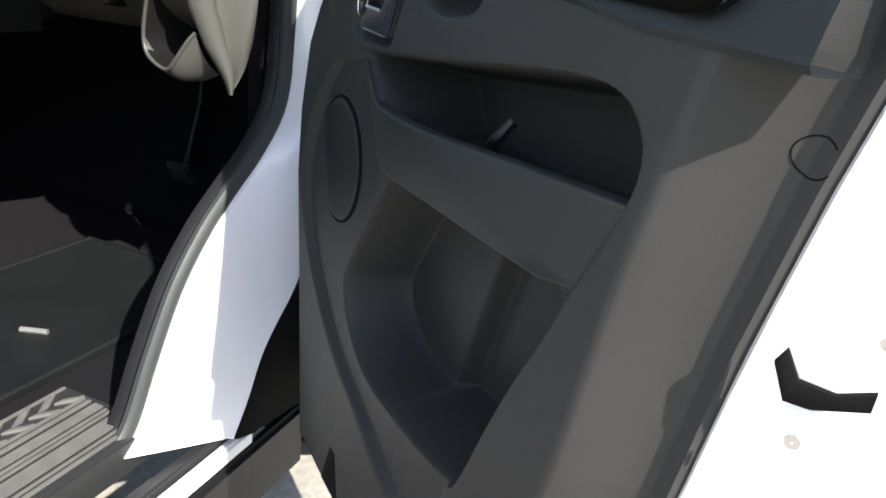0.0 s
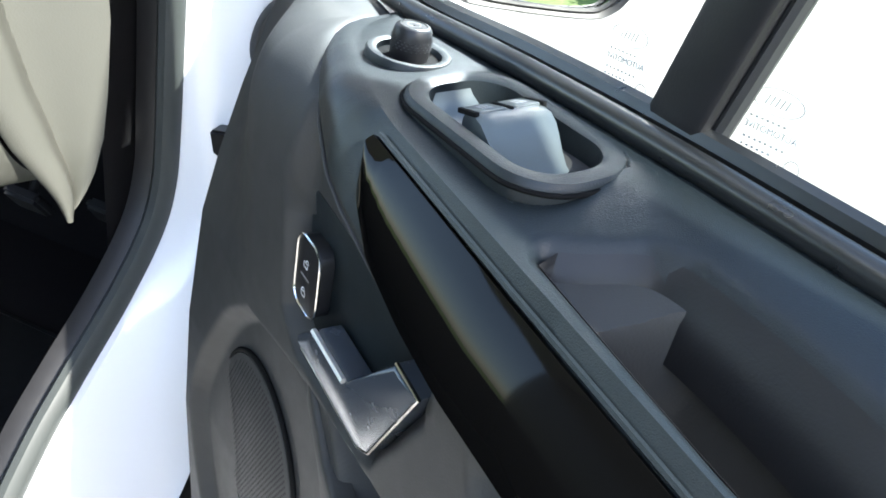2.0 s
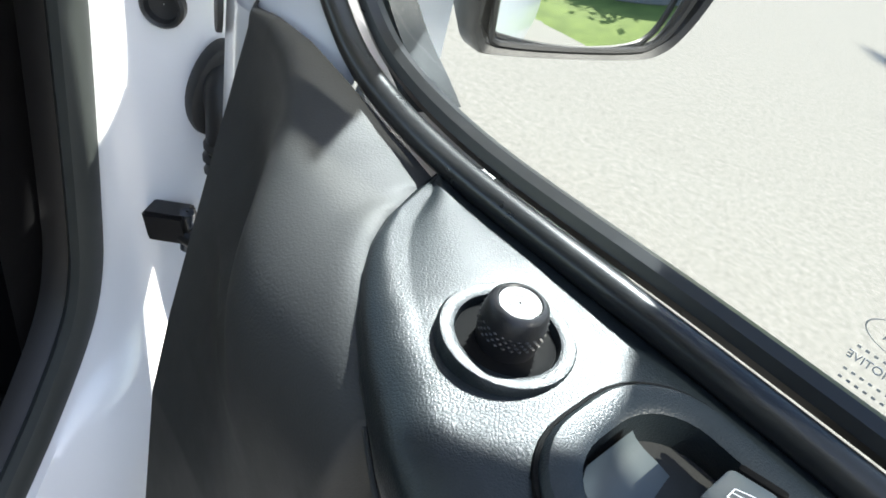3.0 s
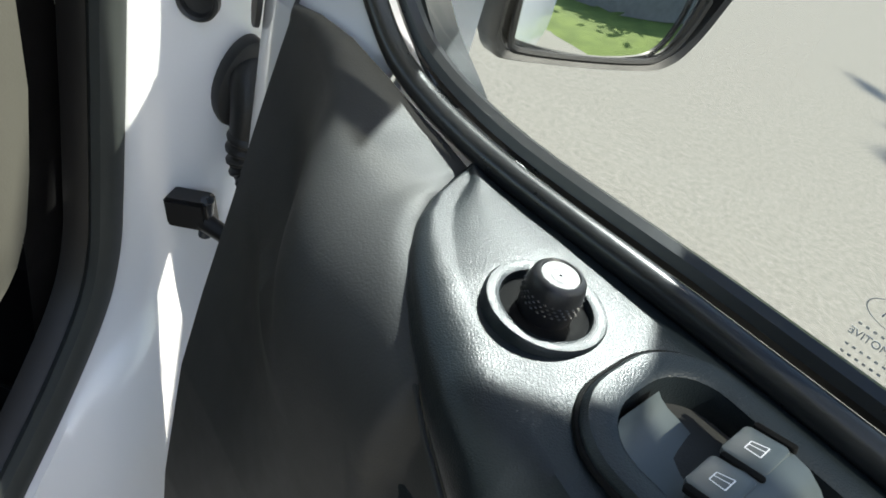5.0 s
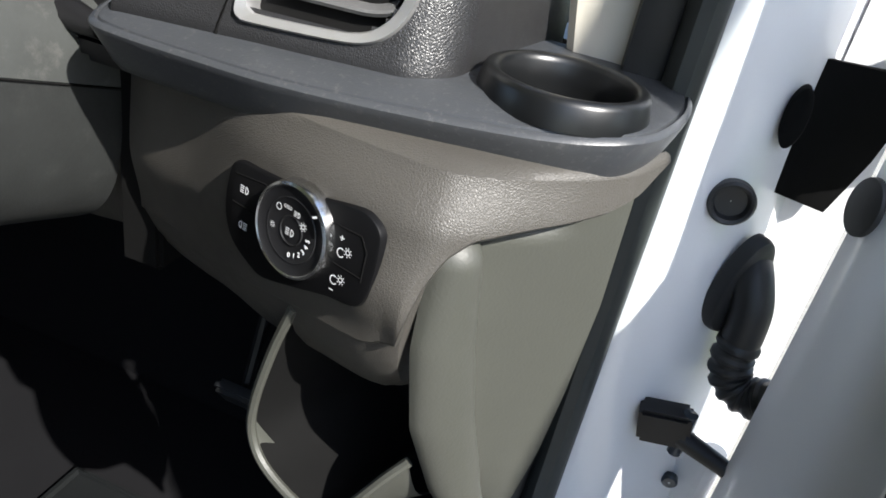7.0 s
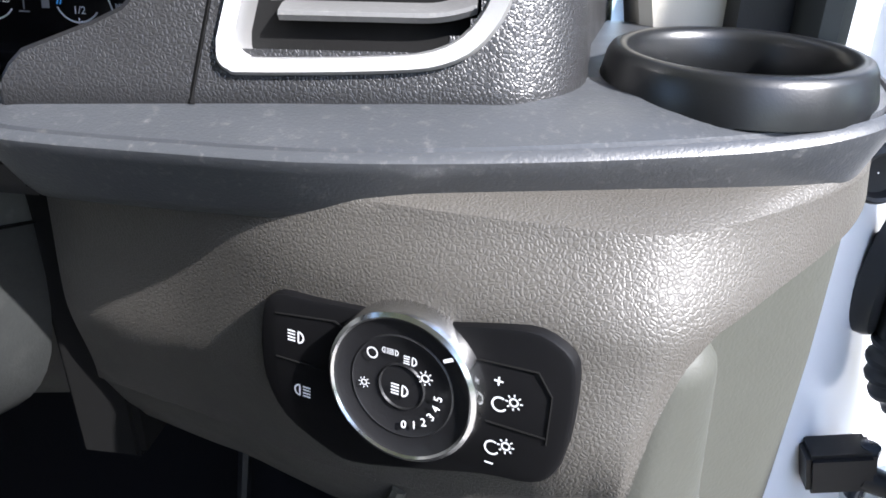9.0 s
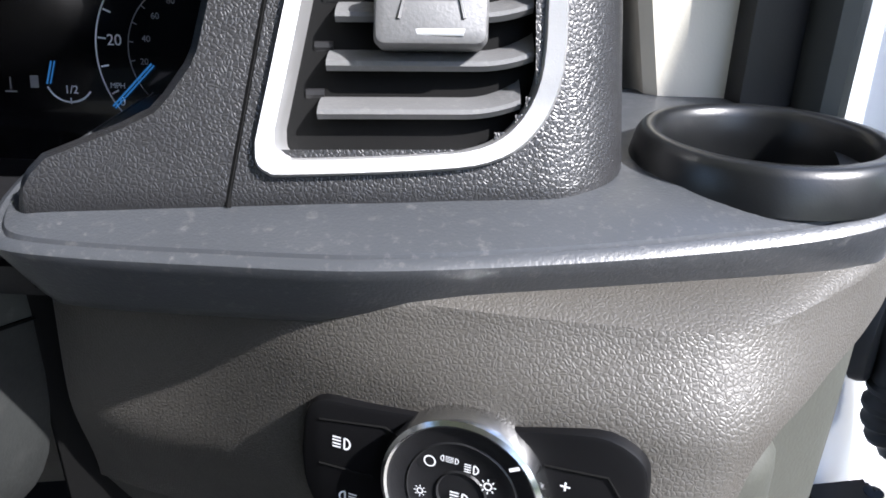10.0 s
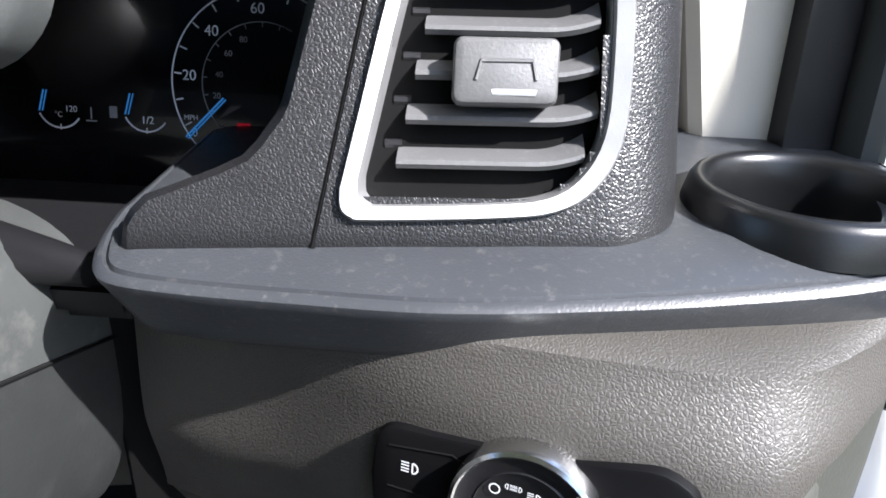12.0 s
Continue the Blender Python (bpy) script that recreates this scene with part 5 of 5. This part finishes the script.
part("kick_panel", skin([[Vector((-0.168, y, z)) for y in (0.60, 0.4, 0.2, 0.10)] for z in (0.45, 0.7, 0.95, 1.3)]), M_DARKPL, van, "dark kick panel")
gm = Matrix.Translation((-0.060, 0.180, 1.236)) @ Matrix.Rotation(radians(90), 4, "X") @ Matrix.Rotation(radians(8), 4, "Y")
part("grommet", lathe([(0.0165, -0.004), (0.0165, 0.003), (0.0145, 0.005), (0.0125, 0.004), (0.011, -0.001), (0.0005, -0.002)], gm, 32), M_RUBBER, van, "round black rubber plug")
part("pillar_socket", slab([(0.008 * math.cos(a), 0.022 * math.sin(a)) for a in np.linspace(0, 2 * math.pi, 24, endpoint=False)], Matrix.Translation((-0.040, 0.210, 1.298)) @ Matrix.Rotation(radians(90), 4, "X"), 0.012, 0.003), M_BLACK, van, "black socket in the pillar")
part("hinge_gap", box((-0.020, 0.245, 0.9), (0.03, 0.36, 1.6)), M_WHITE, van)
part("roof", skin([[Vector((x, y, 2.02 + 0.05 * (1 - ((x + 0.95) / 0.95) ** 2))) for x in np.linspace(-1.85, -0.05, 12)] for y in (-1.3, -0.6, 0.1, 0.30)]), M_CREAM, van, "pale headlining")
part("left_side", box((-1.95, -1.3, 0.4), (-1.88, 0.9, 1.2)), M_DARKPL, van)
part("bulkhead", box((-1.9, -1.32, 0.4), (-0.06, -1.27, 2.05)), M_DARKPL, van, "dark cab bulkhead")
part("rear_pillar", box((-0.16, -1.30, 0.35), (-0.02, -1.08, 2.05), 0.02), M_WHITE, van, "white rear door pillar")
part("body_side", box((-1.95, -4.6, 0.40), (0.0, -1.33, 2.42), 0.07), M_WHITE, van, "white panelled load body")
part("roof_rail", box((-0.16, -1.3, 1.98), (-0.04, 0.30, 2.10), 0.02), M_WHITE, van)
part("front_wing", skin([[Vector((x, y, z)) for x, z in ((-0.02, 0.72), (0.03, 0.95), (0.035, 1.15), (0.0, 1.24), (-0.12, 1.27), (-0.6, 1.31), (-1.3, 1.31), (-1.78, 1.27), (-1.90, 1.24), (-1.93, 0.95), (-1.90, 0.6))] for y in (0.34, 0.6, 1.0, 1.25)]), M_WHITE, van, "white front wing and bonnet")
part("cab_floor", box((-1.9, -1.3, 0.40), (-0.13, 0.70, 0.455)), M_CARPET, van, "black carpeted cab floor")
part("footwell_front", box((-1.9, 0.52, 0.40), (-0.15, 0.58, 1.1)), M_CARPET, van, "black footwell carpet")
step_ob = part("entry_step", box((-0.306, -0.95, 0.39), (-0.100, -0.225, 0.459), 0.006), M_RUBBER, van, "black entry step with grey ribs")
for x0, x1 in ((-0.300, -0.294), (-0.248, -0.242), (-0.236, -0.228), (-0.219, -0.200), (-0.193, -0.188), (-0.183, -0.178), (-0.170, -0.142), (-0.134, -0.129), (-0.123, -0.116)):
    part("tread_rib", box((x0, -0.93, 0.459), (x1, -0.235 - 0.10 * (x0 + 0.30), 0.4635), 0.001), M_TREAD, step_ob)
for k in range(13):
    y = -0.262 - 0.050 * k
    for x0, x1, lean in ((-0.291, -0.272, -0.030), (-0.270, -0.251, 0.026)):
        outline = [(x0, y), (x1, y + lean), (x1, y + lean - 0.020), (x0, y - 0.020)]
        part("tread_chevron", slab(outline, Matrix.Translation((0, 0, 0.4585)), 0.0045, 0.0008), M_TREAD, step_ob)
part("sill_strip", box((-0.062, -0.95, 0.375), (-0.036, -0.085, 0.398), 0.004), M_RUBBER, van, "black rubber sill strip")
part("sill_edge", box((-0.034, -0.97, 0.35), (-0.012, -0.07, 0.385), 0.006), M_WHITE, van, "white sill edge")
part("sill_outer", box((-0.035, -1.0, 0.20), (-0.005, 0.10, 0.345), 0.01), M_DARKPL, van, "black lower sill")
part("wheel_arch", box((-0.30, 0.10, 0.25), (0.0, 0.16, 0.62)), M_BLACK, van, "black wheel arch liner")

# wheel and tyre behind the sill
fw = thing("front_wheel", "black front tyre in a dark wheel arch", "wheel")
wm2 = Matrix.Translation((-0.13, 0.52, 0.34)) @ Matrix.Rotation(radians(90), 4, "Y")
part("tyre", lathe([(0.20, 0.09), (0.30, 0.10), (0.335, 0.08), (0.34, 0.0), (0.335, -0.08), (0.30, -0.10), (0.20, -0.09)], wm2, 40), M_RUBBER, fw, "black treaded tyre")

# wiring boot, door check and bracket between pillar and door
boot = thing("wiring_boot", "black corrugated rubber wiring boot from pillar to door", "cable")
bl = smooth_line([(-0.026, 0.216, 1.182), (-0.022, 0.200, 1.174), (-0.016, 0.192, 1.156), (-0.014, 0.190, 1.132), (-0.014, 0.189, 1.110), (-0.008, 0.187, 1.094), (0.006, 0.182, 1.088), (0.020, 0.174, 1.096), (0.036, 0.160, 1.116)], 8)
part("boot_hose", tube(bl, [0.0155 + (0.0016 if (k // 2) % 2 else -0.0008) * (24 < k < 58) for k in range(len(bl))], 16), M_RUBBER, boot)
FL = Matrix.Translation((-0.031, 0.206, 1.166)) @ Matrix(((0.70, 0, 0.72, 0), (0.72, 0, -0.69, 0), (0, 1, 0, 0), (0, 0, 0, 1)))
part("boot_flange", slab([(0.022 * math.cos(a) * (1 - 0.10 * math.sin(a)) + 0.006 * math.sin(a), 0.041 * math.sin(a)) for a in np.linspace(0, 2 * math.pi, 32, endpoint=False)], FL @ Matrix.Translation((0, 0, -0.004)), 0.014, 0.006), M_RUBBER, boot, "oval rubber flange")
check = thing("door_check", "black door check strap on the white pillar", "door check")
part("check_bracket", put(box((-0.020, -0.014, -0.015), (0.020, 0.010, 0.015), 0.003), Matrix.Translation((-0.045, 0.160, 1.054)) @ Matrix.Rotation(radians(-12), 4, "Y")), M_DARKPL, check, "black pivot block")
part("check_arm", tube([(-0.032, 0.154, 1.050), (0.005, 0.150, 1.040), (0.055, 0.135, 1.026)], [0.009, 0.0075, 0.006], 10), M_DARKPL, check, "black check arm")
part("pivot_pin", lathe([(0.006, -0.02), (0.006, 0.02), (0.001, 0.021)], Matrix.Translation((-0.03, 0.156, 1.052)), 12), M_SMOKE, check)
hinge = part("lower_hinge", put(box((-0.022, -0.006, -0.04), (0.022, 0.006, 0.04), 0.003), Matrix.Translation((-0.012, 0.190, 0.975)) @ Matrix.Rotation(radians(-30), 4, "Z")), M_WHITE, van, "white painted door hinge with bolt")
part("hinge_bolt", lathe([(0.007, 0.0), (0.007, 0.005), (0.005, 0.007), (0.001, 0.007)], Matrix.Translation((-0.020, 0.180, 0.985)) @ Matrix.Rotation(radians(90), 4, "X"), 12), M_SMOKE, hinge)
part("hinge_knuckle", lathe([(0.001, -0.05), (0.010, -0.05), (0.010, 0.05), (0.001, 0.05)], Matrix.Translation((0.004, 0.185, 0.975)), 14), M_WHITE, hinge)
# black plate added to stand for the dark opening behind the hinge arm
part("hinge_opening", slab([(-0.022, -0.05), (0.020, -0.055), (0.034, -0.01), (0.044, 0.045), (0.030, 0.052), (-0.020, 0.050)], Matrix.Translation((-0.012, 0.236, 1.285)) @ Matrix.Rotation(radians(90), 4, "X"), 0.006, 0.001), M_BLACK, van, "flat black patch in place of the dark opening behind the pillar")

# floor things
pedal = thing("clutch_pedal", "dark foot pedal under the dash", "pedal")
part("pedal_pad", put(box((-0.035, -0.01, -0.03), (0.035, 0.01, 0.03), 0.006), Matrix.Translation((-0.55, 0.36, 0.68)) @ Matrix.Rotation(radians(35), 4, "X")), M_RUBBER, pedal, "ribbed rubber pad")
part("pedal_arm", tube([(-0.55, 0.37, 0.69), (-0.55, 0.43, 0.85), (-0.55, 0.45, 1.05)], 0.008, 8), M_DARKPL, pedal)
pedal2 = copy_thing(pedal, Matrix.Translation((0.15, 0.02, 0.02)))
pedal2.name = "accelerator_pedal"
tagged(pedal2, "dark accelerator pedal under the dash", "pedal")
matt = thing("floor_mat", "black rubber floor mat with a raised border", "floor mat")
part("mat_sheet", box((-0.80, -0.42, 0.456), (-0.34, 0.30, 0.463), 0.002), M_MAT, matt)
part("mat_border", tube([(-0.79, -0.41, 0.465), (-0.35, -0.41, 0.465), (-0.35, 0.29, 0.465), (-0.79, 0.29, 0.465)], 0.007, 6, closed=True), M_MAT, matt)
part("mat_clip", tube([(-0.52, -0.14, 0.468), (-0.47, -0.12, 0.468)], 0.006, 8), M_SATIN, matt, "small silver clip")

# ---- outside ----
M_ROAD = material("pale worn tarmac", (0.27, 0.255, 0.22), 0.92, mottle=0.40, mottle_scale=38, grain=0.5, grain_scale=170, stain=0.75, stain_scale=55)
M_GRASS = material("mown grass", (0.075, 0.13, 0.02), 0.9, mottle=0.35, mottle_scale=1.5, second=(0.15, 0.20, 0.04), grain=1.0, grain_scale=60)
M_WALL = material("dark stone wall", (0.16, 0.16, 0.165), 0.9, mottle=0.4, mottle_scale=6, grain=1.0, grain_scale=25)
M_LEAF = material("tree leaves", (0.035, 0.07, 0.02), 0.8, mottle=0.5, mottle_scale=2.5)
M_BARK = material("bark", (0.09, 0.07, 0.05), 0.9, mottle=0.3, grain=0.8, grain_scale=40)
M_ROOF = material("roof tiles", (0.10, 0.075, 0.065), 0.85, mottle=0.3)
M_RENDER = material("pale house render", (0.5, 0.47, 0.42), 0.9, mottle=0.1)

solo("ground", skin([[Vector((x, y, -0.02)) for x in (-400, 0, 400)] for y in (-400, 0, 400)]), M_GRASS, "mown green grass reaching away", "grass", "structure", smooth=False)
rd = []
for y in np.linspace(-60, 60, 31):
    rd.append([Vector((x, y, 0.0)) for x in (-3.2 - 0.1 * y * (y < 0), 0.0, 2.6 + 0.12 * max(0, y) + 0.02 * abs(y))])
solo("road", skin(rd), M_ROAD, "pale worn tarmac drive, sunlit", "road", "structure", smooth=False)
WALL_LINE = ((8.0, 14.0), (7.0, 8.0), (6.3, 2.0), (5.8, -4.0), (5.0, -8.5), (2.5, -13.0), (-4.0, -16.0), (-14.0, -18.0))
wall_rows = [[Vector((x, y, 0)), Vector((x, y, 1.35)), Vector((x + 0.35, y + 0.1, 1.35)), Vector((x + 0.35, y + 0.1, 0))] for x, y in WALL_LINE]
solo("stone_wall", skin(wall_rows, caps=True), M_WALL, "low dark stone wall behind the grass", "wall", "structure", smooth=False)


solo("grass_bank", skin([[Vector((x + 0.3, y + 0.1, 1.33)), Vector((x + 3 - 0.2 * k, y - 0.8 * k, 1.7)), Vector((x + 30, y - 4 * k, 2.2))] for k, (x, y) in enumerate(WALL_LINE)]), M_GRASS, "raised grass behind the stone wall", "grass", "structure")


def tree(x, y, h, seed):
    r = random.Random(seed)
    t = thing("tree", "leafy green tree beyond the stone wall", "tree", group="trees behind the wall")
    t.location = (x, y, 0)
    part("trunk", tube([(0, 0, -0.05), (0.05, 0.02, h * 0.3), (0.1, 0, h * 0.55), (0.1, 0.1, h * 0.8)], [0.22, 0.17, 0.11, 0.04], 9), M_BARK, t)
    limbs = []
    bm = bmesh.new()
    for _ in range(34):
        a, e = r.uniform(0, 2 * math.pi), r.uniform(-0.3, 1.2)
        rr = h * r.uniform(0.12, 0.34)
        c = Vector((math.cos(a) * math.cos(e) * rr, math.sin(a) * math.cos(e) * rr, h * 0.62 + math.sin(e) * rr))
        limbs.append(tube([(0.05, 0, h * 0.45), c * 0.55 + Vector((0, 0, h * 0.25)), c], [0.05, 0.03, 0.012], 5))
        for _ in range(26):
            q = c + Vector((r.gauss(0, 1), r.gauss(0, 1), r.gauss(0, 0.8))) * h * 0.075
            n = Vector((r.gauss(0, 1), r.gauss(0, 1), r.gauss(0, 1))).normalized()
            u = n.orthogonal().normalized() * r.uniform(0.12, 0.26)
            w = n.cross(u)
            bm.faces.new([bm.verts.new(q + k) for k in (u, w * 0.6, -u, -w * 0.6)])
    part("limbs", join(*limbs), M_BARK, t)
    cr = part("crown", bm, M_LEAF, t, smooth=False)
    cr["kind"] = "stuff"


for k, (x, y, h) in enumerate(((12.5, 4, 7), (12.0, -1, 8.5), (11.0, -5.5, 6.5), (10.5, -10, 8), (8, -14.5, 7.5), (4, -20, 9), (14, 9, 8), (-3, -23, 8))):
    tree(x, y, h, 20 + k)


def house(x, y, turn):
    hs = thing("house", "pale rendered house beyond the trees", "house", group="far houses")
    hs.matrix_world = pose(x, y, 0, 0, 0, turn)
    part("house_wall", box((-5, -4, -0.1), (5, 4, 5)), M_RENDER, hs)
    part("house_roof", skin([[Vector((x_, y_, z_)) for x_ in (-5.3, 5.3)] for y_, z_ in ((-4.4, 4.9), (0, 8), (4.4, 4.9))]), M_ROOF, hs)
    for wx_ in (-3, 0, 3):
        for wz in (1.4, 3.7):
            part("house_window", box((wx_ - 0.5, -4.05, wz - 0.55), (wx_ + 0.5, -3.98, wz + 0.55), 0.02), M_SCREEN, hs)


house(30, -8, 80)
house(24, -24, 40)
